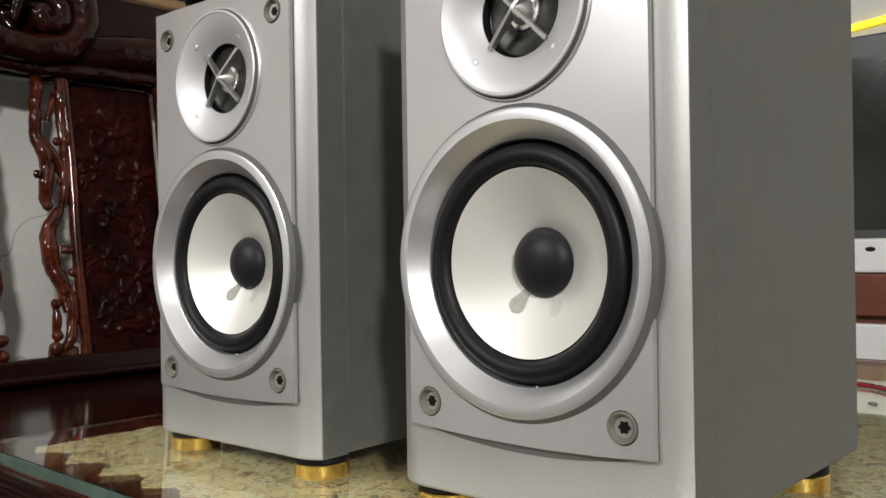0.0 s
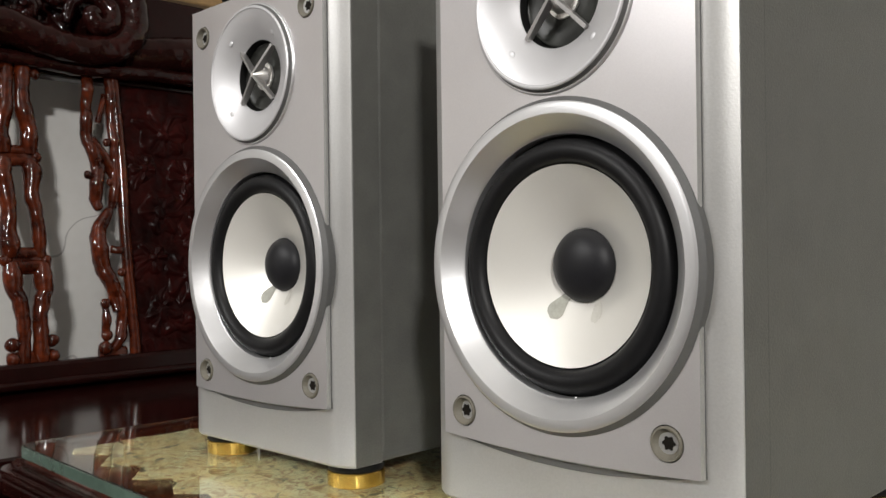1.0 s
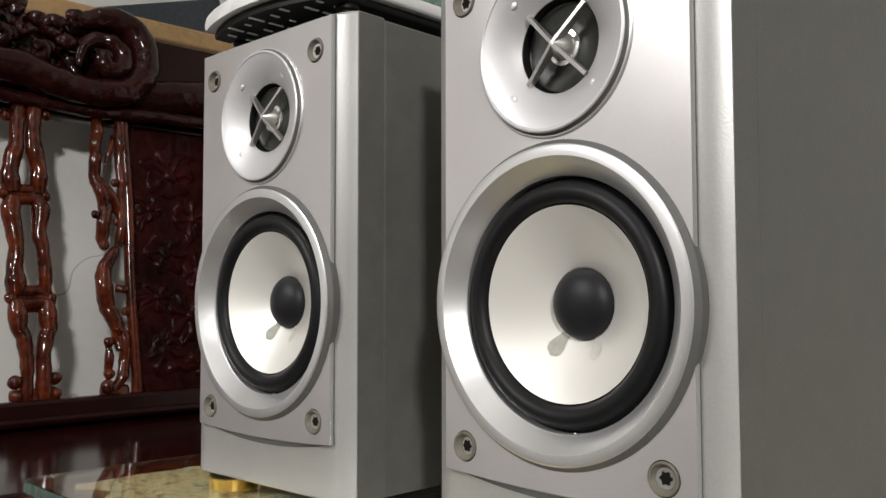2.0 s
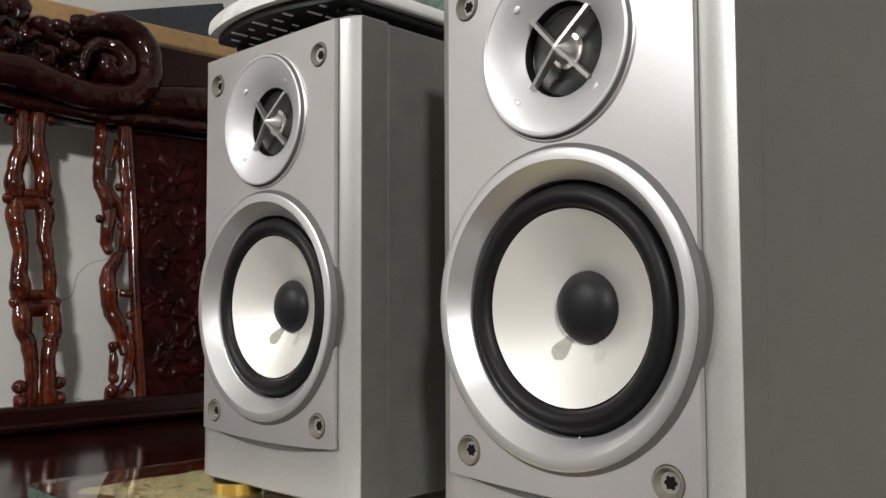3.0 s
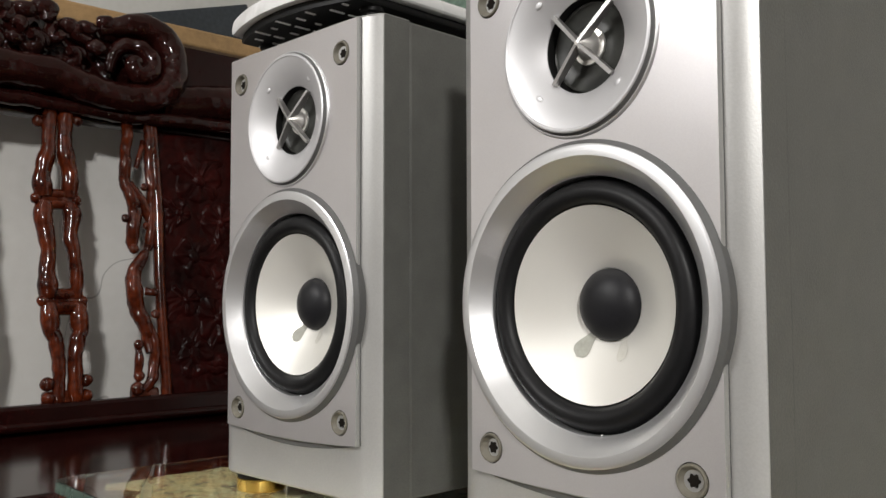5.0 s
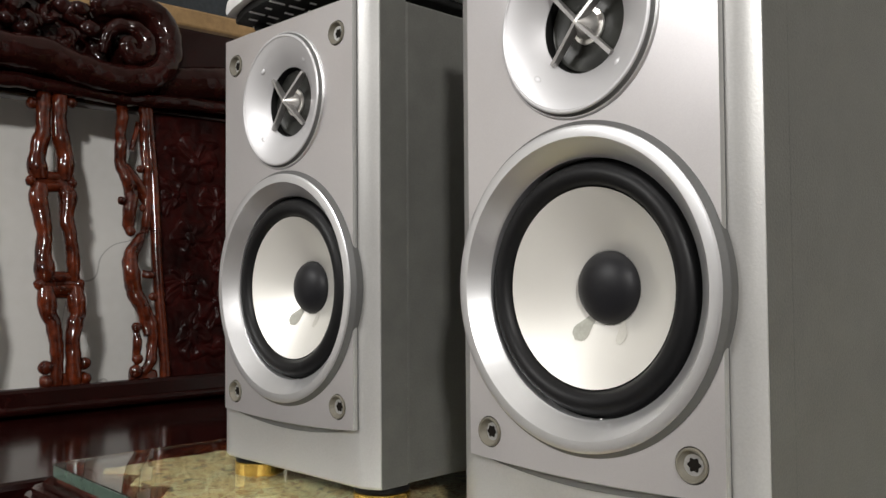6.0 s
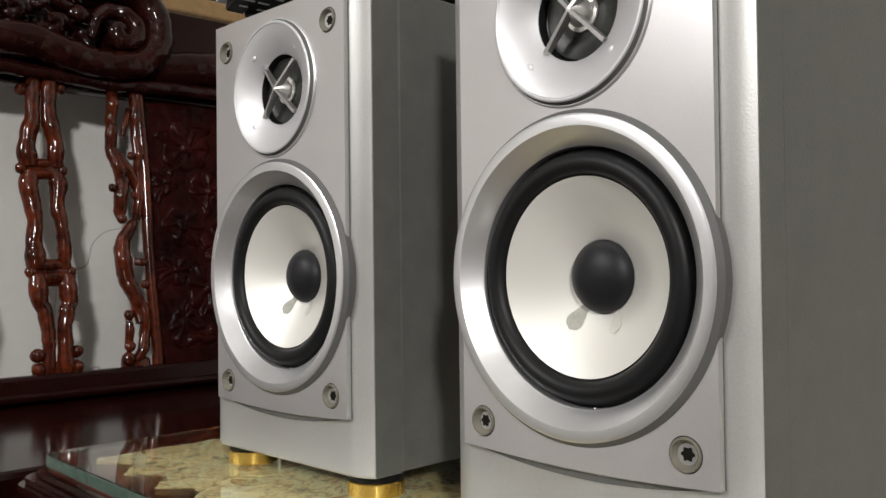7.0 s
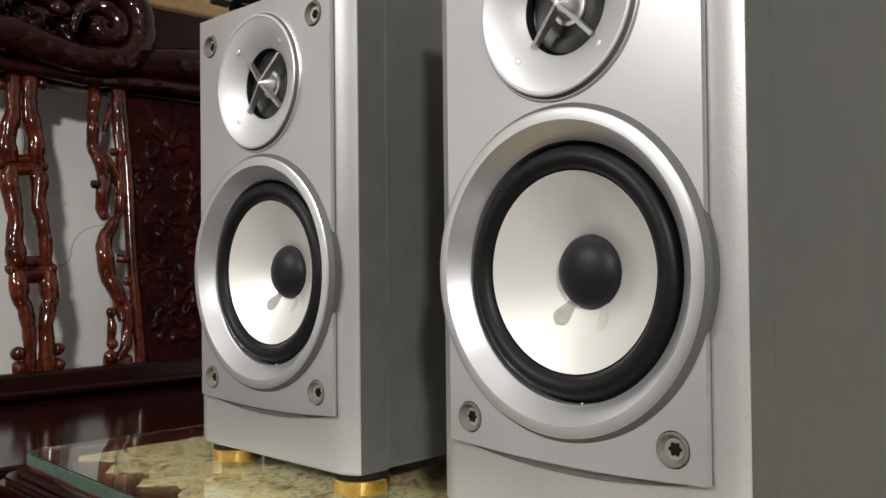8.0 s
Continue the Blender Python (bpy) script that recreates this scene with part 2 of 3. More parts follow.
def fascia_mesh():
    """Front frame, bowed gently forward between its upright edges."""
    bm = bmesh.new()
    n, rows = 64, ((FOOT, 0.0012, 0.0022), (FOOT + 0.0015, 0.0, 0.0022), (FOOT + 0.033, 0.0, 0.0030), (FOOT + 0.041, 0.0, 0.0), (FOOT + H - 0.0015, 0.0, 0.0), (FOOT + H, 0.0012, 0.0))
    grid = []
    for z, back, dish in rows:
        line = [bm.verts.new((0, 0.0208, z))]
        for k in range(n + 1):
            x = W * k / n
            e = abs(x - W / 2) / (W / 2)
            y = -0.0082 * (1 - e ** 9) + back + dish * max(0.0, 1 - (e / 0.86) ** 7)
            line.append(bm.verts.new((x, y, z)))
        line.append(bm.verts.new((W, 0.0208, z)))
        grid.append(line)
    for a, b in zip(grid, grid[1:]):
        for k in range(len(a) - 1):
            bm.faces.new((a[k], a[k + 1], b[k + 1], b[k]))
    bm.faces.new(grid[0])
    bm.faces.new(grid[-1][::-1])
    bm.faces.new([l[0] for l in grid] + [l[-1] for l in grid][::-1])
    return bm


def drilled(bm, holes):
    """The mesh with round holes (x, z, radius) cut through it along y."""
    me, cut = bpy.data.meshes.new("work"), bpy.data.meshes.new("cutter")
    bmesh.ops.recalc_face_normals(bm, faces=bm.faces)
    bm.to_mesh(me)
    bm.free()
    cm = bmesh.new()
    for x, z, r in holes:
        lathe([(0, -0.05), (r, -0.05), (r, 0.0185), (0, 0.0185)], x, z, 96, bm=cm)
    bmesh.ops.recalc_face_normals(cm, faces=cm.faces)
    cm.to_mesh(cut)
    cm.free()
    a, b = new("work", me), new("cutter", cut)
    mod = a.modifiers.new("cut", "BOOLEAN")
    mod.operation, mod.object, mod.solver = "DIFFERENCE", b, "EXACT"
    done = bpy.data.meshes.new_from_object(a.evaluated_get(bpy.context.evaluated_depsgraph_get()))
    out = bmesh.new()
    out.from_mesh(done)
    for o in (a, b):
        bpy.data.objects.remove(o)
    for m in (me, cut, done):
        bpy.data.meshes.remove(m)
    return out


DRIVERS = [(CX, WZ, 0.0628), (CX, TZ, 0.0385)]
OPENINGS = [(CX, WZ, 0.0652), (CX, TZ, 0.0410)]
SCREWS = [(x, z + FOOT) for x in (0.0262, 0.1372) for z in (0.0458, 0.2676)]


def plate_edge(front, rear, y0, ym, y1):
    """The edge band of a plate, sloping from the front outline of (x, z) to the rear one at ym."""
    bm = bmesh.new()
    loops = [[bm.verts.new((x, y, z)) for x, z in line] for line, y in ((front, y0), (rear, ym), (rear, y1))]
    for a, b in zip(loops, loops[1:]):
        for k in range(len(a)):
            j = (k + 1) % len(a)
            bm.faces.new((a[k], a[j], b[j], b[k]))
    return bm


def punched_plate(front, holes, y0, y1):
    """The face of a plate with round holes that have depth."""
    bm = bmesh.new()
    loops = [[bm.verts.new((x, y0, z)) for x, z in front]]
    rims = []
    for x, z, r in holes:
        rims.append([[bm.verts.new((x + r * math.cos(2 * math.pi * k / 64), y, z + r * math.sin(2 * math.pi * k / 64))) for k in range(64)] for y in (y0, y1)])
    for a, b in rims:
        for k in range(len(a)):
            j = (k + 1) % len(a)
            bm.faces.new((a[k], a[j], b[j], b[k]))
    ring = []
    for a in [loops[0]] + [p[0] for p in rims]:
        for k in range(len(a)):
            pair = (a[k], a[(k + 1) % len(a)])
            ring.append(bm.edges.get(pair) or bm.edges.new(pair))
    bmesh.ops.triangle_fill(bm, edges=ring, use_beauty=True, normal=(0, -1, 0))
    return bm


def baffle_outline(inset, sag):
    xl, xr, zt, zc = 0.0125 + inset, 0.1525 - inset, FOOT + H - 0.0012 - inset, FOOT + 0.0337
    zm = zc - sag
    pts = [(xl, zt), (xl, zc)]
    for k in range(1, 24):
        p = k / 24
        pts.append((xl + (xr - xl) * p, zc - (zc - zm) * 4 * p * (1 - p)))
    return pts + [(xr, zc), (xr, zt)]


def glue_mesh(r0, r1, a0, a1, width):
    """A thin run of glue that lies on the cone, wider at its outer end."""
    bm = bmesh.new()
    rows = []
    for i in range(11):
        s = i / 10
        r = r0 + (r1 - r0) * s
        w = width * (0.45 + 0.55 * math.sin(min(1.0, s * 1.15) * math.pi * 0.5) ** 2) * math.sqrt(max(0.0, 1 - max(0, (s - 0.62) / 0.38) ** 2)) + 1e-5
        a = radians(a0 + (a1 - a0) * s)
        y = cone_y(r) - 0.0003
        rows.append([bm.verts.new((CX + r * math.cos(a + w * (j / 3 - 1) / r), y, WZ + r * math.sin(a + w * (j / 3 - 1) / r))) for j in range(7)])
    for p, q in zip(rows, rows[1:]):
        for j in range(6):
            bm.faces.new((p[j], p[j + 1], q[j + 1], q[j]))
    return bm


def cone_y(r):
    s = (0.0454 - r) / (0.0454 - 0.0165)
    return -0.0031 + 0.0168 * (0.92 * s + 0.08 * s * s)


def screw_parts(parent, x, z):
    screw = part("screw", lathe([(0.0071, FRONT + 0.0008), (0.0071, FRONT - 0.0006), (0.0068, FRONT - 0.0011), (0.0061, FRONT - 0.0010), (0.0049, FRONT + 0.0012), (0.0041, FRONT + 0.0018), (0.0036, FRONT + 0.0018), (0.0036, FRONT + 0.004)], x, z, 40), WASHER, parent, "greenish-grey flanged baffle screw")
    bm = bmesh.new()
    ring = []
    for k in range(48):
        a = 2 * math.pi * k / 48
        r = 0.0027 + 0.0004 * math.cos(6 * a)
        ring.append(bm.verts.new((x + r * math.cos(a), FRONT + 0.0015, z + r * math.sin(a))))
    back = [bm.verts.new((v.co.x, FRONT + 0.005, v.co.z)) for v in ring]
    for k in range(48):
        bm.faces.new((ring[k], ring[(k + 1) % 48], back[(k + 1) % 48], back[k]))
    bm.faces.new(ring)
    # flat dark ring and star face: shade of gap and recess as colour
    part("screw_gap_shade", lathe([(0.0069, FRONT + 0.0004), (0.0077, FRONT + 0.0004)], x, z, 40), SOCKET, screw, "flat ring coloured dark as the shade of the screw gap")
    part("socket", bm, SOCKET, screw, "six-lobed socket face coloured dark as a deep recess")


def loudspeaker(name, m, label):
    sp = empty(name, m, label, "loudspeaker", "pair of bookshelf loudspeakers")
    part("cabinet", box(0.0008, W - 0.0008, 0.0216, D, FOOT, FOOT + H, 0.0018), VINYL, sp, "grey vinyl-covered cabinet")
    part("front_frame", drilled(fascia_mesh(), DRIVERS), FASCIA, sp, "textured silver front frame", 25)
    for x0, x1 in ((-0.0003, 0.0004), (W - 0.0004, W + 0.0003)):
        part("side_skin", box(x0, x1, 0.0006, 0.0207, FOOT + 0.0001, FOOT + H - 0.0003, 0.0002, 1), VINYL, sp, "grey side of the front frame")
    baffle = part("baffle", punched_plate(baffle_outline(0.0005, 0.0025), OPENINGS + [(x, z, 0.0076) for x, z in SCREWS], FRONT, -0.0008), SILVER, sp, "silver baffle plate with a curved lower edge", 5)
    part("baffle_edge", plate_edge(baffle_outline(0.0005, 0.0025), baffle_outline(0.0, 0.0034), FRONT, FRONT + 0.0012, FRONT + 0.0026), PLATE_EDGE, baffle, "pale grey sloping edge", 5)
    # added dark band: paints the shadow under the edge of the plate
    part("plate_shade_band", plate_edge(baffle_outline(0.0001, 0.0034), baffle_outline(-0.0002, 0.0072), FRONT + 0.0027, FRONT + 0.0036, -0.0006), RINGSIDE, baffle, "sloping band coloured dark as the shadow behind the plate", 5)
    # woofer
    woofer = part("woofer_ring", lathe([(0.0721, -0.0129), (0.0717, -0.0131), (0.0711, -0.0133), (0.0707, -0.0134), (0.0672, -0.0136), (0.0668, -0.0136), (0.0664, -0.0132), (0.0598, -0.0058), (0.0592, -0.0051), (0.0587, -0.0047), (0.0585, -0.0040), (0.0585, 0.004)], CX, WZ, 128), RING, sp, "satin silver trim ring", 30)
    # outer wall darker than the ring: its shaded side is painted in
    part("ring_wall", lathe([(0.0744, -0.0005), (0.0744, -0.0099), (0.0741, -0.0104), (0.0737, -0.0109), (0.0730, -0.0117), (0.0721, -0.0129)], CX, WZ, 128), RINGSIDE, woofer, "outer wall of the ring, side shade put into its grey", 60)
    roll = [(0.0586, 0.0005), (0.0575, 0.0000)]
    for k in range(13):
        a = math.pi * k / 12
        roll.append((0.0513 + 0.0055 * math.cos(a), -0.0012 - 0.0062 * math.sin(a)))
    roll += [(0.0453, -0.0018), (0.0450, -0.0028), (0.0440, -0.001)]
    part("surround", lathe(roll, CX, WZ, 128), RUBBER, woofer, "black rubber roll surround", 60)
    part("cone", lathe([(r, cone_y(r)) for r in (0.0454, 0.043, 0.040, 0.036, 0.032, 0.028, 0.024, 0.020, 0.0165)], CX, WZ, 128), CONE, woofer, "spun aluminium cone", 60)
    cap = [(0.0171 * math.cos(a), 0.0138 - 0.0095 * math.sin(a)) for a in [math.pi / 2 * k / 12 for k in range(12)]] + [(0, 0.0043)]
    part("dust_cap", lathe([(0.0176, 0.0140), (0.0174, 0.0130)] + cap, CX, WZ, 64), CAP, woofer, "matt black domed dust cap", 60)
    part("glue_mark", glue_mesh(0.0165, 0.0285, 236, 239, 0.0048), GLUE, woofer, "drop of dried glue")
    part("glue_mark", glue_mesh(0.0165, 0.0275, 297, 292, 0.0036), FAINT, woofer, "faint run of dried glue")
    for r, a in ((0.0583, -84), (0.0560, 188)):
        part("lint_speck", ball((CX + r * math.cos(radians(a)), -0.0024, WZ + r * math.sin(radians(a))), 0.0005, bmesh.new(), (1.3, 0.8, 0.7)), WHITE, woofer, "tiny speck of white lint")
    # tweeter
    horn = [(0.0419, FRONT - 0.0032), (0.0415, FRONT - 0.0037), (0.0409, FRONT - 0.0039), (0.0403, FRONT - 0.0038), (0.0398, FRONT - 0.0033)]
    for k in range(1, 13):
        q = k / 12
        horn.append((0.0398 - 0.0174 * q, FRONT - 0.0033 + 0.0090 * (0.55 * q + 0.45 * q * q)))
    tweeter = part("tweeter_horn", lathe(horn + [(0.0222, FRONT + 0.0066)], CX, TZ, 128), HORN, sp, "satin silver tweeter flange", 28)
    # flange step likewise carries its shade as a darker colour
    part("horn_wall", lathe([(0.0430, FRONT - 0.0012), (0.0425, FRONT - 0.0013), (0.0422, FRONT - 0.0017), (0.0419, FRONT - 0.0032)], CX, TZ, 128), RINGSIDE, tweeter, "step of the flange, side shade put into its grey", 60)
    part("horn_lip", lathe([(0.0441, FRONT + 0.001), (0.0441, FRONT - 0.0004), (0.0438, FRONT - 0.0009), (0.0434, FRONT - 0.0012), (0.0430, FRONT - 0.0012)], CX, TZ, 128), RING, tweeter, "narrow silver lip", 60)
    part("throat", lathe([(0.0223, FRONT + 0.0060), (0.0220, FRONT + 0.0066), (0.0219, 0.0016)], CX, TZ, 96), DARK, tweeter, "dark throat wall", 60)
    part("tweeter_dome", lathe([(0.0219, 0.0014), (0.0208, 0.0004), (0.0197, 0.0016), (0.0150, 0.0010), (0.0135, 0.0018), (0.0110, 0.0010), (0.006, 0.0006), (0, 0.0004)], CX, TZ, 72), DOME, tweeter, "dark translucent tweeter diaphragm", 60)
    part("phase_plug", lathe([(0, -0.0100), (0.0011, -0.0098), (0.0066, -0.0020), (0.0067, -0.0013), (0.0044, -0.0014), (0.0044, -0.0012), (0.0086, -0.0004), (0.0088, 0.0006), (0, 0.0008)], CX, TZ, 48), CHROME, tweeter, "polished pointed phase plug", 30)
    for k in range(4):
        a = math.pi / 4 + k * math.pi / 2
        ca, sa = math.cos(a), math.sin(a)
        bm = bmesh.new()
        ends = []
        for r, w, y0, y1 in ((0.0008, 0.0008, -0.0097, -0.0046), (0.0234, 0.0010, -0.0068, -0.0036)):
            ends.append([bm.verts.new((CX + r * ca - o * w * sa, y, TZ + r * sa + o * w * ca)) for o, y in ((-1, y0), (1, y0), (1, y1), (-1, y1))])
        p, q = ends
        for j in range(4):
            bm.faces.new((p[j], p[(j + 1) % 4], q[(j + 1) % 4], q[j]))
        bm.faces.new(p[::-1])
        bm.faces.new(q)
        part("strut", bm, STRUT, tweeter, "thin polished strut", 0)
    for sx, sz in ((-1, 1), (1, 1), (-1, -1), (1, -1)):
        bm = ball((CX + sx * 0.0232, FRONT + 0.0001, TZ + sz * 0.0232), 0.0026, bmesh.new(), (1, 0.30, 1))
        part("rivet", bm, HORN, tweeter)
    for x, z in SCREWS:
        screw_parts(sp, x, z)
    for x in (0.0150, W - 0.0190):
        for y in (0.0170, D - 0.050):
            foot = part("foot", upright([(0, 0), (0.0166, 0), (0.0172, 0.0006), (0.0172, 0.0080), (0.0166, 0.0086), (0, 0.0086)], x, y), GOLD, sp, "polished gold foot")
            part("foot_pad", upright([(0, 0.0087), (0.0160, 0.0087), (0.0168, 0.0100), (0.0166, FOOT), (0, FOOT)], x, y), RUBBER, foot, "black rubber pad")
    return sp


near = loudspeaker("loudspeaker", pose(0, 0, TABLE), "silver two-way bookshelf loudspeaker on gold feet beside a cable")
far_one = copy_thing(near, pose(-0.233, -0.0076, TABLE, 0, 0, 2.05))
tagged(far_one, "silver two-way bookshelf loudspeaker carrying a small white-rimmed box")

# ---- glass-topped table ----
TX0, TX1, TY0, TY1 = -0.356, 0.80, -0.088, 0.775
table = empty("coffee_table", pose(0, 0, 0), "dark carved wooden coffee table with marble inlay under glass", "table")


def rounded_plate(x0, x1, y0, y1, z0, z1, r, bevel=0.0):
    bm = bmesh.new()
    pts = []
    for cx, cy, a0 in ((x1 - r, y1 - r, 0), (x0 + r, y1 - r, 90), (x0 + r, y0 + r, 180), (x1 - r, y0 + r, 270)):
        for k in range(7):
            a = radians(a0 + 15 * k)
            pts.append((cx + r * math.cos(a), cy + r * math.sin(a)))
    lo = [bm.verts.new((x, y, z0)) for x, y in pts]
    hi = [bm.verts.new((x, y, z1)) for x, y in pts]
    top, bot = bm.faces.new(hi), bm.faces.new(lo[::-1])
    n = len(pts)
    for k in range(n):
        bm.faces.new((lo[k], lo[(k + 1) % n], hi[(k + 1) % n], hi[k]))
    if bevel:
        bmesh.ops.bevel(bm, geom=list(top.edges) + list(bot.edges), offset=bevel, segments=2, affect="EDGES", profile=0.5)
    return bm


def rim_strip(x0, x1, y0, y1, z0, z1, r, t):
    """A hollow band round a rounded plate."""
    outer = rounded_plate(x0, x1, y0, y1, z0, z1, r)
    inner = rounded_plate(x0 + t, x1 - t, y0 + t, y1 - t, z0, z1, max(0.001, r - t))
    bm = bmesh.new()
    rows = []
    for src, zs in ((outer, (z0, z1)), (inner, (z1, z0))):
        for z in zs:
            rows.append([bm.verts.new(v.co) for v in src.verts if abs(v.co.z - z) < 1e-6])
    n = len(rows[0])
    for a, b in zip(rows, rows[1:] + rows[:1]):
        for k in range(n):
            bm.faces.new((a[k], a[(k + 1) % n], b[(k + 1) % n], b[k]))
    outer.free(), inner.free()
    return bm


glass = tagged(part("glass_top", rounded_plate(TX0 + 0.0015, TX1 - 0.0015, TY0 + 0.0015, TY1 - 0.0015, TABLE - 0.0085, TABLE, 0.012, 0.0008), GLASS), "clear glass sheet with green edge on the table", "glass top")
glass.visible_shadow = False
part("polished_edge", rim_strip(TX0, TX1, TY0, TY1, TABLE - 0.0082, TABLE - 0.0006, 0.0135, 0.0012), EDGE, glass, "green polished glass edge")

# moulded timber frame: stepped ribs run round the edge
frame_top = part("tabletop", rounded_plate(TX0 + 0.002, TX1 - 0.002, TY0 + 0.002, TY1 - 0.002, TABLE - 0.034, TABLE - 0.0105, 0.012, 0.002), WOOD, table, "dark red lacquered top frame")
for k, (out, z0, z1) in enumerate(((0.006, -0.0150, -0.0115), (0.012, -0.0200, -0.0158), (0.016, -0.0260, -0.0208), (0.012, -0.0320, -0.0268), (0.004, -0.0500, -0.0325))):
    part("moulding", rounded_plate(TX0 - out, TX1 + out, TY0 - out, TY1 + out, TABLE + z0, TABLE + z1, 0.016, 0.0016), DARKWOOD, table, "reeded dark edge moulding")
part("apron", box(TX0 + 0.03, TX1 - 0.03, TY0 + 0.03, TY1 - 0.03, TABLE - 0.13, TABLE - 0.0505, 0.004), DARKWOOD, table)
for x in (TX0 + 0.06, TX1 - 0.06):
    for y in (TY0 + 0.06, TY1 - 0.06):
        part("leg", upright([(0, 0), (0.034, 0), (0.036, 0.02), (0.024, 0.06), (0.030, 0.2), (0.040, 0.34), (0.040, TABLE - 0.1305), (0, TABLE - 0.1305)], x, y, 24), DARKWOOD, table)


def marble_mesh():
    """The inlay slab with its wavering, stepped outline."""
    x0, x1, y0, y1 = TX0 + 0.036, TX1 - 0.04, TY0 + 0.024, TY1 - 0.04
    pts = []

    def waver(p):
        return 0.006 * noise.noise(Vector((p * 9.0, 3.1, 0.4))) + 0.0045 * (round(2.2 * noise.noise(Vector((p * 17.0, 8.2, 1.4)))) / 2) + 0.0015 * noise.noise(Vector((p * 120.0, 1.0, 5.0)))
    n = 260
    for k in range(n * 2):
        s = k / (2 * n)
        x = x0 + (x1 - x0) * s
        beat = ((x + 0.304) / 0.048 + 0.12 * noise.noise(Vector((x * 14, 2.0, 0)))) % 1.0
        tooth = min(1.0, beat / 0.34) if beat < 0.52 else (1 - beat) / 0.48
        pts.append((x, y0 - 0.005 + 0.018 * tooth + 0.5 * waver(s * 6)))
    for k in range(n):
        s = k / n
        pts.append((x1 + waver(7 + s * 4), y0 + (y1 - y0) * s))
    for k in range(n):
        s = k / n
        pts.append((x1 - (x1 - x0) * s, y1 + waver(12 + s * 6)))
    for k in range(n):
        s = k / n
        pts.append((x0 + waver(20 + s * 4) * 0.5, y1 - (y1 - y0) * s))
    bm = bmesh.new()
    top = TABLE - 0.0098
    lo = [bm.verts.new((x, y, TABLE - 0.0103)) for x, y in pts]
    hi = [bm.verts.new((x, y, top)) for x, y in pts]
    d = 0.014
    mid = [bm.verts.new((min(max(x, x0 + d), x1 - d), min(max(y, y0 + d), y1 - d), top)) for x, y in pts]
    for a, b in ((lo, hi), (hi, mid)):
        for k in range(len(pts)):
            q = (a[k], a[(k + 1) % len(pts)], b[(k + 1) % len(pts)], b[k])
            bm.faces.new(q)
    bmesh.ops.remove_doubles(bm, verts=mid, dist=1e-6)
    bm.faces.new([bm.verts.new((x, y, top)) for x, y in ((x0 + d, y0 + d), (x1 - d, y0 + d), (x1 - d, y1 - d), (x0 + d, y1 - d))])
    return bm


part("marble_inlay", marble_mesh(), CREAM, table, "cream and green mottled marble inlay", 0)

# ---- small white-rimmed box on the far loudspeaker ----
player = empty("media_box", pose(-0.233, -0.0076, BASE + H, 0, 0, 2.05), "white-rimmed black set-top box with slotted underside", "set-top box")


def bowed_plate(x0, x1, y0, y1, bow, z0, z1, inset=0.0, bevel=0.0):
    pts = []
    for k in range(25):
        s = k / 24
        pts.append((x0 + inset + (x1 - x0 - 2 * inset) * s, y0 + inset - bow * 4 * s * (1 - s)))
    pts += [(x1 - inset, y1 - inset), (x0 + inset, y1 - inset)]
    bm = bmesh.new()
    lo = [bm.verts.new((x, y, z0)) for x, y in pts]
    hi = [bm.verts.new((x, y, z1)) for x, y in pts]
    top, bot = bm.faces.new(hi), bm.faces.new(lo[::-1])
    n = len(pts)
    for k in range(n):
        bm.faces.new((lo[k], lo[(k + 1) % n], hi[(k + 1) % n], hi[k]))
    if bevel:
        bmesh.ops.bevel(bm, geom=list(top.edges) + list(bot.edges), offset=bevel, segments=3, affect="EDGES", profile=0.5)
    return bm


PX0, PX1, PY0, PY1 = 0.010, 0.152, -0.008, 0.160
part("lid", bowed_plate(PX0, PX1, PY0, PY1, 0.014, 0.0175, 0.0265, 0.0, 0.003), WHITE, player, "glossy white rim and lid")
part("underside", bowed_plate(PX0, PX1, PY0, PY1, 0.014, 0.0120, 0.0174, 0.005, 0.002), DARK, player, "black slotted underside")
for row in range(11):
    for col in range(9):
        if (row * 3 + col * 5) % 11 == 0:
            continue
        x, y = PX0 + 0.009 + col * 0.0142, PY0 + 0.002 + row * 0.0142 + 0.0055 * (col % 2) - 0.010 * math.sin(math.pi * col / 8) * (1 - row / 10)
        reach = 0.0045 + 0.0075 * (0.5 + 0.5 * math.sin(row * 5.1 + col * 3.7))
        part("slot", box(x, x + 0.0018, y, y + reach, 0.0113, 0.0122), WHITE, player, "pale vent slot")
for x in (PX0 + 0.016, PX1 - 0.014):
    for y in (PY0 + 0.022, PY1 - 0.03):
        part("rubber_foot", upright([(0, 0), (0.0048, 0), (0.0052, 0.001), (0.0052, 0.0085), (0.0075, 0.0092), (0.0075, 0.0125), (0, 0.0125)], x, y, 20), DARK, player)

# ---- carved bench ----
RECLINE = 7.6
SEAT = 0.469
bench = empty("carved_bench", pose(0, 0, 0), "dark red lacquered wooden bench with carved openwork back", "bench")
back = pose(-0.83, 0, SEAT, 0, -RECLINE, 0)


def on_back(bm):
    """From (depth towards the room, along, up the back) to the world."""
    bmesh.ops.transform(bm, matrix=back, verts=bm.verts)
    return bm


def roughen(bm, depth, pitch):
    """Uneven hand carving: push the surface in and out."""
    bm.normal_update()
    moves = [(v, v.normal * depth * (noise.noise(v.co * pitch) + 0.45 * noise.noise(v.co * pitch * 2.7))) for v in bm.verts]
    for v, d in moves:
        v.co += d
    return bm


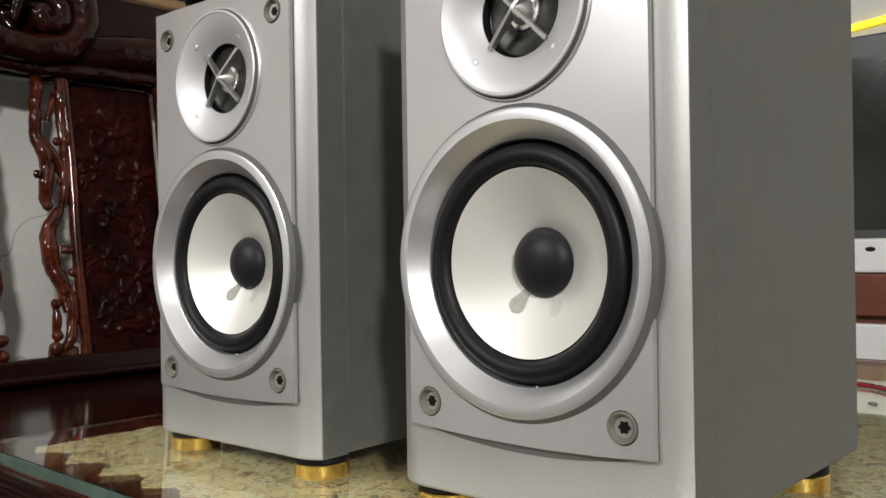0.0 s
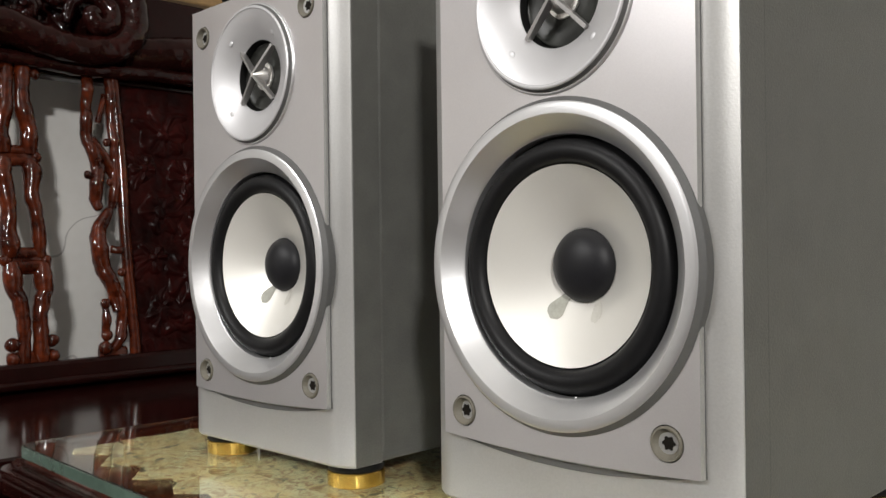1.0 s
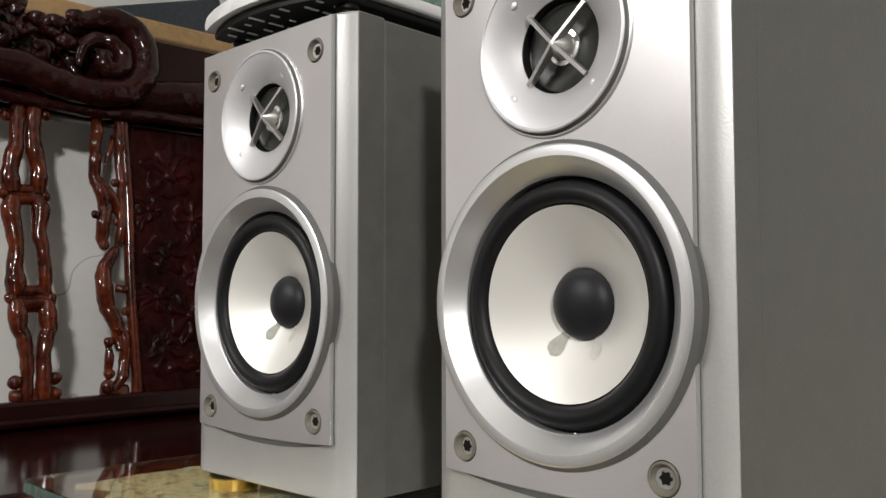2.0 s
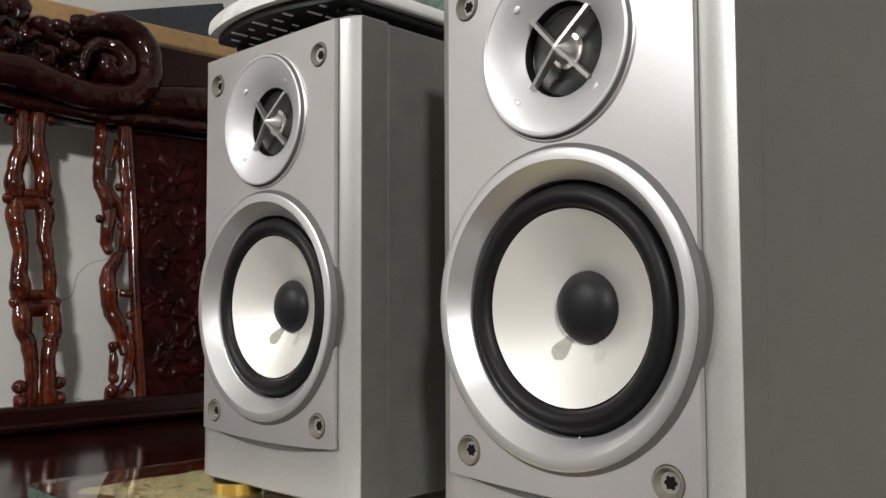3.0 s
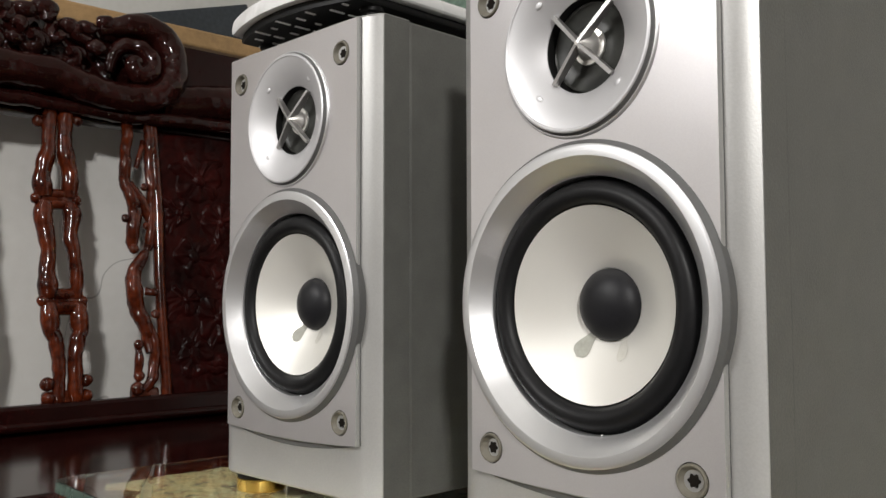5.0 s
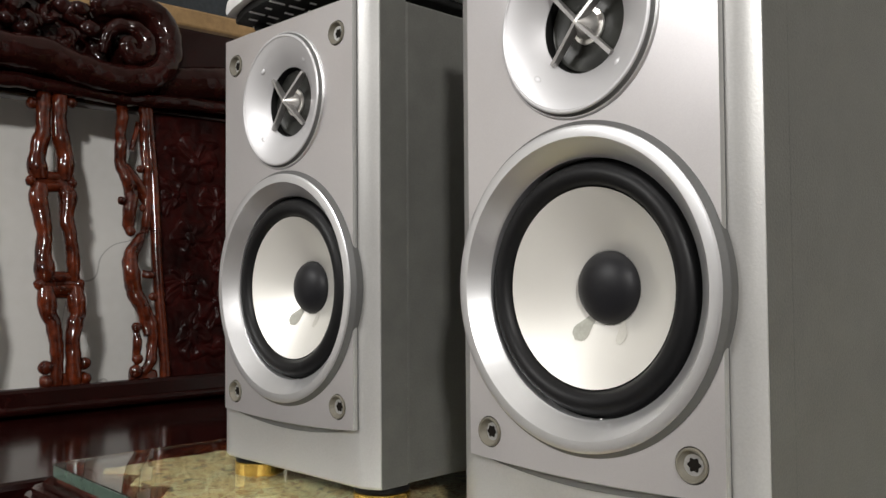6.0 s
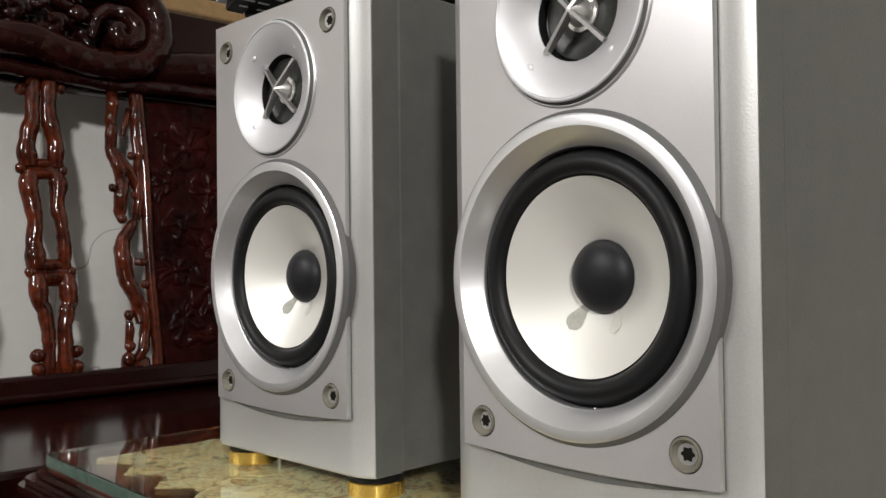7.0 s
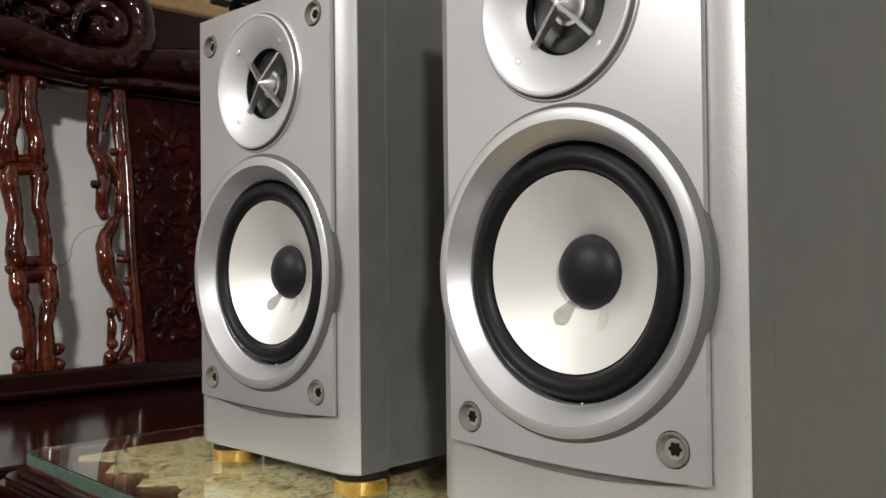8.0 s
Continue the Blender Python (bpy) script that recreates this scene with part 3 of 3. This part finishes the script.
def smooth_path(points, radii, steps=8):
    """Catmull-Rom through (depth, along, up) points."""
    pts, rad = [], []
    p = [Vector(q) for q in points]
    for k in range(len(p) - 1):
        a, b, c, d = p[max(0, k - 1)], p[k], p[k + 1], p[min(len(p) - 1, k + 2)]
        for i in range(steps):
            t = i / steps
            pts.append(0.5 * (2 * b + (c - a) * t + (2 * a - 5 * b + 4 * c - d) * t * t + (3 * b - a - 3 * c + d) * t ** 3))
            rad.append(radii[k] + (radii[k + 1] - radii[k]) * t)
    return pts + [p[-1]], rad + [radii[-1]]


# openwork splat: outer and inner edge of each strand along the height, for three bulbs
LEFT_OUT = ((0.04, -0.016), (0.066, -0.0140), (0.085, -0.0155), (0.112, -0.0190), (0.131, -0.0265), (0.150, -0.0285), (0.182, -0.0305), (0.200, -0.0285), (0.227, -0.0255), (0.254, -0.0295), (0.277, -0.0335), (0.302, -0.0335), (0.320, -0.0345), (0.345, -0.0295), (0.375, -0.0215), (0.43, -0.0190))
LEFT_IN = ((0.04, 0.002), (0.092, 0.0030), (0.111, 0.0015), (0.126, -0.0030), (0.140, -0.0020), (0.184, -0.0030), (0.200, -0.0070), (0.223, -0.0060), (0.247, -0.0060), (0.275, -0.0085), (0.300, -0.003), (0.330, -0.0095), (0.363, -0.0035), (0.43, 0.001))
RIGHT_OUT = ((0.04, 0.0255), (0.064, 0.0250), (0.091, 0.0245), (0.114, 0.0295), (0.129, 0.0345), (0.149, 0.0345), (0.183, 0.0295), (0.197, 0.0295), (0.224, 0.0265), (0.253, 0.0235), (0.281, 0.0295), (0.307, 0.0265), (0.326, 0.0275), (0.351, 0.0235), (0.380, 0.0185), (0.43, 0.0235))
RIGHT_IN = ((0.04, 0.004), (0.092, 0.0050), (0.111, 0.0065), (0.122, 0.0110), (0.138, 0.0090), (0.184, 0.0100), (0.200, 0.0105), (0.224, 0.0080), (0.247, 0.0030), (0.276, 0.0035), (0.300, 0.001), (0.331, 0.0035), (0.363, -0.0025), (0.43, 0.001))


def splat_mesh(u):
    bm = bmesh.new()
    for outer, inner in ((LEFT_OUT, LEFT_IN), (RIGHT_IN, RIGHT_OUT)):
        for v0, v1 in ((0.030, 0.160), (0.168, 0.295), (0.303, 0.430)):
            pts, rad = [], []
            for k in range(41):
                p = k / 40
                v = v0 + (v1 - v0) * p
                a, b = curve_at(outer, v), curve_at(inner, v)
                end = min(1.0, 0.72 + 2.6 * min(p, 1 - p))
                pts.append((0.005 + 0.004 * math.sin(math.pi * p), u + (a + b) / 2, v))
                rad.append(abs(b - a) / 2 * end * 0.95)
            sweep(pts, rad, 18, bm)
    box(-0.004, 0.010, u - 0.026, u + 0.024, 0.288, 0.314, 0.005, bm=bm)
    box(-0.004, 0.010, u - 0.020, u + 0.028, 0.146, 0.182, 0.005, bm=bm)
    for v, h, a, b in ((0.293, 0.0066, -0.026, 0.024), (0.306, 0.0066, -0.026, 0.024), (0.172, 0.0080, -0.016, 0.026), (0.157, 0.0085, -0.018, 0.030)):
        sweep([(0.002, u + a, v - 0.002), (0.006, u + (a + b) / 2, v), (0.002, u + b, v + 0.002)], h, 14, bm)
    for v, o, r in ((0.299, -0.0290, 0.0072), (0.299, 0.0225, 0.0075), (0.164, -0.0225, 0.0080), (0.164, 0.0265, 0.0075), (0.404, -0.0250, 0.0075), (0.411, 0.0270, 0.0070), (0.058, -0.0195, 0.0095), (0.040, -0.0195, 0.0085), (0.060, 0.0285, 0.0090), (0.041, 0.0300, 0.0075)):
        ball((0.006, u + o, v), r, bm)
    box(-0.010, 0.008, u - 0.024, u + 0.034, 0.018, 0.050, 0.005, bm=bm)
    return on_back(roughen(bm, 0.0012, 90))


for u in (0.0885, -0.0365, -0.1615, -0.2865):
    part("splat", splat_mesh(u), WOOD, bench, "openwork splat of paired curved strands", 50)

def half_splat_mesh():
    """Pierced strands, struts and berries beside the panel, each an (along, up, radius) run."""
    bm = bmesh.new()
    runs = (
        ((0.184, 0.425, 0.007), (0.184, 0.398, 0.0085), (0.182, 0.380, 0.0068), (0.180, 0.358, 0.0085), (0.180, 0.332, 0.0080), (0.187, 0.309, 0.0092), (0.193, 0.291, 0.0098), (0.188, 0.268, 0.0098), (0.187, 0.245, 0.0080), (0.187, 0.235, 0.0040)),
        ((0.206, 0.236, 0.005), (0.198, 0.223, 0.0080), (0.188, 0.202, 0.0105), (0.186, 0.177, 0.0118), (0.191, 0.152, 0.0110), (0.200, 0.128, 0.0100), (0.203, 0.111, 0.0080), (0.204, 0.092, 0.0055)),
        ((0.216, 0.425, 0.007), (0.2165, 0.394, 0.0078), (0.216, 0.354, 0.0075), (0.217, 0.331, 0.0078), (0.216, 0.300, 0.0070), (0.213, 0.262, 0.0072), (0.208, 0.236, 0.0060)),
        ((0.208, 0.395, 0.0035), (0.202, 0.375, 0.0040), (0.196, 0.354, 0.0035)),
        ((0.185, 0.330, 0.007), (0.198, 0.309, 0.0075), (0.211, 0.288, 0.0075), (0.215, 0.268, 0.0055)),
        ((0.203, 0.178, 0.006), (0.212, 0.176, 0.0055), (0.220, 0.178, 0.0060)),
        ((0.190, 0.104, 0.0050), (0.1895, 0.085, 0.0055), (0.188, 0.060, 0.0050)),
        ((0.207, 0.130, 0.006), (0.212, 0.105, 0.0070), (0.212, 0.078, 0.0080), (0.206, 0.055, 0.0070), (0.197, 0.042, 0.0060)),
    )
    for run in runs:
        pts, rad = smooth_path([(0.004 + 0.004 * (k % 2), u, v) for k, (u, v, r) in enumerate(run)], [r for u, v, r in run], 8)
        sweep(pts, rad, 14, bm)
    for u, v, r in ((0.1765, 0.279, 0.0060), (0.181, 0.362, 0.0078), (0.189, 0.103, 0.0076), (0.188, 0.061, 0.0076), (0.185, 0.044, 0.0095), (0.206, 0.326, 0.0060), (0.207, 0.270, 0.0058), (0.214, 0.145, 0.0060), (0.187, 0.237, 0.0075)):
        ball((0.009, u, v), r, bm, (0.8, 1, 1))
    box(-0.010, 0.006, 0.180, 0.218, 0.018, 0.046, 0.005, bm=bm)
    return on_back(roughen(bm, 0.0013, 95))


part("side_splat", half_splat_mesh(), WOOD, bench, "pierced carved side splat", 50)
part("stile", on_back(sweep([(0.006, 0.2265 - 0.0035 * v / 0.43 + 0.0012 * math.sin(v * 26), v) for v in (0.02, 0.06, 0.1, 0.15, 0.2, 0.25, 0.3, 0.36, 0.43)], 0.0078, 14)), WOOD, bench, "rounded upright stile", 50)
part("stile", on_back(sweep([(0.006, 0.3685, v) for v in (0.02, 0.1, 0.2, 0.3, 0.43)], 0.0085, 14)), WOOD, bench, "rounded upright stile", 50)


def relief_mesh(u0, u1, v0, v1, nu, nv, height):
    """A solid board whose face is carved by the function height(u, v)."""
    bm = bmesh.new()
    g = [[bm.verts.new((height(u0 + (u1 - u0) * i / nu, (v0(u0 + (u1 - u0) * i / nu) * (1 - j / nv) + v1(u0 + (u1 - u0) * i / nu) * j / nv)), u0 + (u1 - u0) * i / nu, v0(u0 + (u1 - u0) * i / nu) * (1 - j / nv) + v1(u0 + (u1 - u0) * i / nu) * j / nv)) for j in range(nv + 1)] for i in range(nu + 1)]
    for a, b in zip(g, g[1:]):
        for j in range(nv):
            bm.faces.new((a[j], b[j], b[j + 1], a[j + 1]))
    rim = [g[i][0] for i in range(nu)] + [g[nu][j] for j in range(nv)] + [g[i][nv] for i in range(nu, 0, -1)] + [g[0][j] for j in range(nv, 0, -1)]
    deep = [bm.verts.new((-0.022, v.co.y, v.co.z)) for v in rim]
    n = len(rim)
    for k in range(n):
        bm.faces.new((rim[k], deep[k], deep[(k + 1) % n], rim[(k + 1) % n]))
    bm.faces.new(deep)
    return on_back(bm)


BLOSSOMS = ((0.298, 0.350, 0.036, 7), (0.262, 0.300, 0.022, 5), (0.330, 0.285, 0.028, 6), (0.288, 0.232, 0.030, 6), (0.335, 0.205, 0.022, 5), (0.268, 0.165, 0.024, 5), (0.318, 0.140, 0.032, 7), (0.280, 0.085, 0.028, 6), (0.340, 0.070, 0.022, 5))
LEAVES = [(cu + 0.9 * r * math.cos(a), cv + 0.9 * r * math.sin(a), a) for k, (cu, cv, r, n) in enumerate(BLOSSOMS) for a in (0.7 + k * 1.9, 2.9 + k * 1.3)]


def flowers(u, v):
    """Blossoms of rounded petals over pointed leaves, in low relief on a sunk ground."""
    h = -0.009
    u, v = u + 0.007 * noise.noise(Vector((u * 45, v * 45, 1.7))), v + 0.009 * noise.noise(Vector((u * 45, v * 45, 8.3)))
    for lu, lv, a in LEAVES:
        p = (u - lu) * math.cos(a) + (v - lv) * math.sin(a)
        q = -(u - lu) * math.sin(a) + (v - lv) * math.cos(a)
        d = (p / 0.019) ** 2 + (q / (0.0085 * (1.05 - 0.4 * abs(p) / 0.019))) ** 2
        if d < 1:
            h = max(h, -0.009 + 0.0035 * math.sqrt(1 - d) - 0.0016 * max(0, 1 - abs(q) / 0.0016))
    for cu, cv, r, n in BLOSSOMS:
        d = math.hypot(u - cu, v - cv)
        if d < 1.1 * r:
            a = math.atan2(v - cv, u - cu)
            k = round(a / (2 * math.pi / n) - cu * 7)
            b = (k + cu * 7) * 2 * math.pi / n
            pu, pv = cu + 0.62 * r * math.cos(b), cv + 0.62 * r * math.sin(b)
            e = math.hypot(u - pu, v - pv) / (0.46 * r)
            if e < 1:
                h = max(h, -0.0085 + 0.0048 * math.sqrt(1 - e * e) * (0.7 + 0.3 * math.cos(9 * (a - b))))
            if d < 0.3 * r:
                h = max(h, -0.0075 + 0.0045 * math.sqrt(1 - (d / (0.3 * r)) ** 2))
    return h + 0.0012 * noise.noise(Vector((u * 85, v * 60, 0.3))) + 0.0005 * noise.noise(Vector((u * 190, v * 190, 4.3)))


part("carved_panel", relief_mesh(0.236, 0.362, lambda u: 0.02, lambda u: 0.43, 110, 330, flowers), PANELWOOD, bench, "solid panel carved with blossoms in relief", 60)

TOP = ((-0.5, 0.545), (-0.2, 0.56), (-0.05, 0.556), (0.033, 0.566), (0.061, 0.573), (0.077, 0.579), (0.092, 0.571), (0.106, 0.561), (0.148, 0.569), (0.175, 0.575), (0.223, 0.584), (0.243, 0.574), (0.263, 0.555))
LOW = ((-0.5, 0.43), (-0.2, 0.415), (-0.08, 0.435), (0.02, 0.432), (0.089, 0.411), (0.167, 0.417), (0.208, 0.424), (0.252, 0.440), (0.275, 0.456), (0.287, 0.490))


def crest(u, v):
    """The shallow ground of the carving."""
    lo, hi = curve_at(LOW, u), curve_at(TOP, u)
    k = (v - lo) / max(1e-4, hi - lo)
    h = -0.006 + 0.010 * math.sin(math.pi * min(1, max(0, k)))
    return h + 0.012 * max(0, noise.noise(Vector((u * 34, v * 34, 2.2)))) + 0.003 * noise.noise(Vector((u * 95, v * 95, 7)))


def crest_mesh():
    bm = relief_mesh(-0.46, 0.262, lambda u: curve_at(LOW, u) + 0.004, lambda u: curve_at(TOP, u) - 0.012, 240, 44, crest)
    over = bmesh.new()

    def run(line, steps=12, seg=24):
        pts, rad = smooth_path([(d, u - 0.36 * (d - 0.006), v - 0.30 * (d - 0.006)) for d, u, v, r in line], [r for d, u, v, r in line], steps)
        sweep(pts, rad, seg, over)
    # the long roll that curls up and over into the scroll
    run(((0.022, -0.44, 0.455, 0.022), (0.024, -0.33, 0.462, 0.025), (0.026, -0.22, 0.454, 0.025), (0.026, -0.12, 0.458, 0.024), (0.028, -0.03, 0.466, 0.024), (0.030, 0.040, 0.470, 0.024), (0.031, 0.085, 0.469, 0.0245), (0.031, 0.130, 0.458, 0.0215), (0.031, 0.168, 0.453, 0.0195), (0.031, 0.205, 0.456, 0.0200), (0.030, 0.236, 0.470, 0.0210), (0.028, 0.255, 0.500, 0.0215), (0.026, 0.254, 0.533, 0.0215), (0.024, 0.236, 0.558, 0.0205), (0.023, 0.206, 0.566, 0.0185), (0.022, 0.176, 0.558, 0.0140), (0.021, 0.150, 0.549, 0.0080)), 14, 30)
    # the coiled boss inside it
    run(((0.024, 0.160, 0.488, 0.006), (0.026, 0.168, 0.515, 0.010), (0.030, 0.186, 0.531, 0.0115), (0.034, 0.208, 0.530, 0.0120), (0.037, 0.224, 0.512, 0.0130), (0.039, 0.217, 0.493, 0.0135), (0.041, 0.200, 0.491, 0.0125), (0.042, 0.194, 0.505, 0.0110), (0.043, 0.204, 0.511, 0.0080)), 12, 22)
    # a thinner roll under the crest, and a plump one that carries on past the scroll
    run(((0.014, -0.44, 0.428, 0.010), (0.015, -0.2, 0.424, 0.010), (0.015, 0.0, 0.432, 0.011), (0.016, 0.10, 0.431, 0.010), (0.016, 0.18, 0.427, 0.010), (0.014, 0.26, 0.432, 0.010), (0.010, 0.36, 0.434, 0.010), (0.008, 0.45, 0.432, 0.010)), 16, 16)
    run(((0.006, 0.235, 0.456, 0.022), (0.010, 0.285, 0.464, 0.025), (0.010, 0.335, 0.470, 0.027), (0.008, 0.385, 0.472, 0.026), (0.006, 0.450, 0.470, 0.022)), 14, 24)
    rng = random.Random(11)
    # curled leaves heaped along the upper edge
    for k in range(34):
        u = -0.42 + 0.545 * k / 33
        hi = curve_at(TOP, u)
        v = hi - (0.020, 0.038, 0.054)[k % 3] - rng.uniform(0, 0.006)
        a0, turn, size = rng.uniform(0, 6.28), rng.choice((-1, 1)), rng.uniform(0.010, 0.015)
        line = []
        for q in range(7):
            a = a0 + turn * q * 0.75
            rr = size * (1 - 0.10 * q)
            line.append((0.012 + 0.0035 * q + 0.004 * (k % 3), u + rr * math.cos(a), min(v + rr * math.sin(a), hi - 0.010), (0.0055, 0.0085, 0.0100, 0.0100, 0.0090, 0.0075, 0.0060)[q]))
        run(line, 6, 14)
    # rounded knobs that catch the lamps
    for u, v, r in ((0.020, 0.553, 0.014), (0.052, 0.556, 0.014), (0.076, 0.563, 0.016), (0.108, 0.545, 0.013), (0.132, 0.548, 0.012), (0.160, 0.560, 0.013), (0.070, 0.518, 0.013), (0.038, 0.515, 0.012), (0.118, 0.508, 0.012), (0.145, 0.520, 0.013), (0.272, 0.500, 0.007)):
        ball((0.026, u - 0.007, v - 0.006), r, over, (0.7, 1.2, 0.85))
    on_back(roughen(over, 0.0022, 55))
    me = bpy.data.meshes.new("work")
    over.to_mesh(me)
    over.free()
    bm.from_mesh(me)
    bpy.data.meshes.remove(me)
    return bm


part("crest_rail", crest_mesh(), DARKWOOD, bench, "deeply carved crest rail ending in a scroll", 50)
part("top_rail", on_back(box(-0.026, -0.004, -0.48, 0.46, 0.416, 0.558, 0.004)), SEATWOOD, bench, "plain dark top rail")
part("bottom_rail", on_back(box(-0.022, 0.022, -0.48, 0.46, 0.0005, 0.034, 0.006)), SEATWOOD, bench, "dark lower rail")
part("bead", on_back(sweep([(0.027, u, 0.0065) for u in (-0.475, -0.2, 0.0, 0.2, 0.455)], 0.006, 12)), SEATWOOD, bench, "rounded bead along the lower rail", 50)
for u in (-0.50, 0.48):
    part("end_post", on_back(box(-0.028, 0.028, u - 0.024, u + 0.024, 0.0005, 0.55, 0.008)), DARKWOOD, bench)
part("seat", box(-0.90, -0.45, -0.54, 0.52, SEAT - 0.032, SEAT, 0.006), SEATWOOD, bench, "polished dark seat board")
part("seat_apron", box(-0.87, -0.475, -0.51, 0.49, SEAT - 0.12, SEAT - 0.0325, 0.004), SEATWOOD, bench)
for x in (-0.86, -0.49):
    for y in (-0.49, 0.47):
        part("leg", upright([(0, 0), (0.030, 0), (0.034, 0.02), (0.022, 0.07), (0.030, 0.22), (0.032, SEAT - 0.1205), (0, SEAT - 0.1205)], x, y, 20), DARKWOOD, bench)

# ---- beyond the low wall ----
board = tagged(part("slate_board", box(-0.012, 0.012, -0.56, 0.0, -0.30, 0.0, 0.004), SLATE), "dark slate-coloured board hanging askew on the white wall", "picture")
board.matrix_world = pose(-2.385, 1.237, 1.681, 17, 0, 0)


TEAL = material("teal_green_print", (0.35, 0.45, 0.43), 0.2, 0.0, 0.2, 5, 40, 0.0, tint=(0.25, 0.42, 0.30))
picture = empty("framed_picture", pose(-2.08, 1.885, 1.78), "teal and green glazed picture on the white wall", "picture")
part("print", box(-0.25, 0.30, -0.004, 0.004, -0.22, 0.25, 0.001), TEAL, picture)
for x0, x1, z0, z1 in ((-0.27, 0.32, -0.24, -0.2205), (-0.27, 0.32, 0.2505, 0.27), (-0.27, -0.2505, -0.22, 0.25), (0.3005, 0.32, -0.22, 0.25)):
    part("frame_bar", box(x0, x1, -0.010, 0.006, z0, z1, 0.002), BEZEL, picture)

# ---- television corner ----
console = empty("tv_console", pose(-0.35, 1.2, 0), "red-brown veneered television console with white lower shelf", "cabinet")
part("body", box(-0.60, 1.1, 0.02, 0.42, 0.10, 0.587, 0.003), BROWN, console)
part("fascia", box(-0.60, 1.1, 0.0, 0.0195, 0.518, 0.587, 0.003), BROWN, console)
part("drawer_front", box(-0.58, 0.09, 0.002, 0.0195, 0.30, 0.505, 0.004), WHITE, console, "white drawer front")
part("drawer_front", box(0.10, 1.08, 0.002, 0.0195, 0.30, 0.505, 0.004), WHITE, console, "white drawer front")
part("plinth", box(-0.58, 1.08, 0.03, 0.40, 0.0, 0.0995, 0.003), DARKWOOD, console)
tv = empty("television", pose(-0.35, 1.30, 0.5875), "flat television with charcoal bezel and dark screen", "television")
part("body", box(-0.55, 0.55, 0.0, 0.05, 0.055, 0.415, 0.004), BEZEL, tv)
part("screen", box(-0.535, 0.535, -0.003, -0.0005, 0.075, 0.375), SCREEN, tv, "dark glossy screen")
part("stand", box(-0.20, 0.20, -0.02, 0.12, 0.0, 0.012, 0.003), BEZEL, tv)
part("neck", box(-0.05, 0.05, 0.02, 0.045, 0.0125, 0.0545, 0.002), BEZEL, tv)
player_box = tagged(part("white_box", box(-0.27, 0.12, 1.215, 1.27, 0.588, 0.646, 0.006), WHITE), "white plastic box on the television console", "box")
for x in (-0.111, -0.070):
    part("port", ball((x, 1.2150, 0.628), 0.0075, bmesh.new(), (1.1, 0.15, 0.55)), DARK, player_box, "dark oval socket")
strip = tagged(part("led_strip", box(-0.6, 0.6, -0.006, 0.006, -0.008, 0.008, 0.002), YELLOW), "bright yellow light strip on the wall above the television", "light strip")
strip.matrix_world = pose(-0.30, 1.892, 1.160, 0, -6, 0)


def cable_mesh(off):
    z = TABLE + 0.0022
    pts, rad = smooth_path([(0.085 + off * 0.3, 0.2172, TABLE + 0.075), (0.080 + off, 0.250, TABLE + 0.050), (0.050 + off, 0.310, z), (0.005 + off, 0.440, z), (0.020 + off, 0.545 + off, z), (0.075 + off * 0.5, 0.548 + off, z), (0.130, 0.500 + off, z), (0.240, 0.440 + off, z), (0.420, 0.420 + off, z), (0.600, 0.470 + off, z)], [0.0020] * 10)
    return sweep(pts, rad, 10)


cable = empty("speaker_cable", pose(0, 0, 0), "red and black twin loudspeaker cable lying on the glass", "cable")
part("red_lead", cable_mesh(0.0), RED, cable, "red insulated lead", 60)
part("black_lead", cable_mesh(0.0043), RUBBER, cable, "black insulated lead", 60)
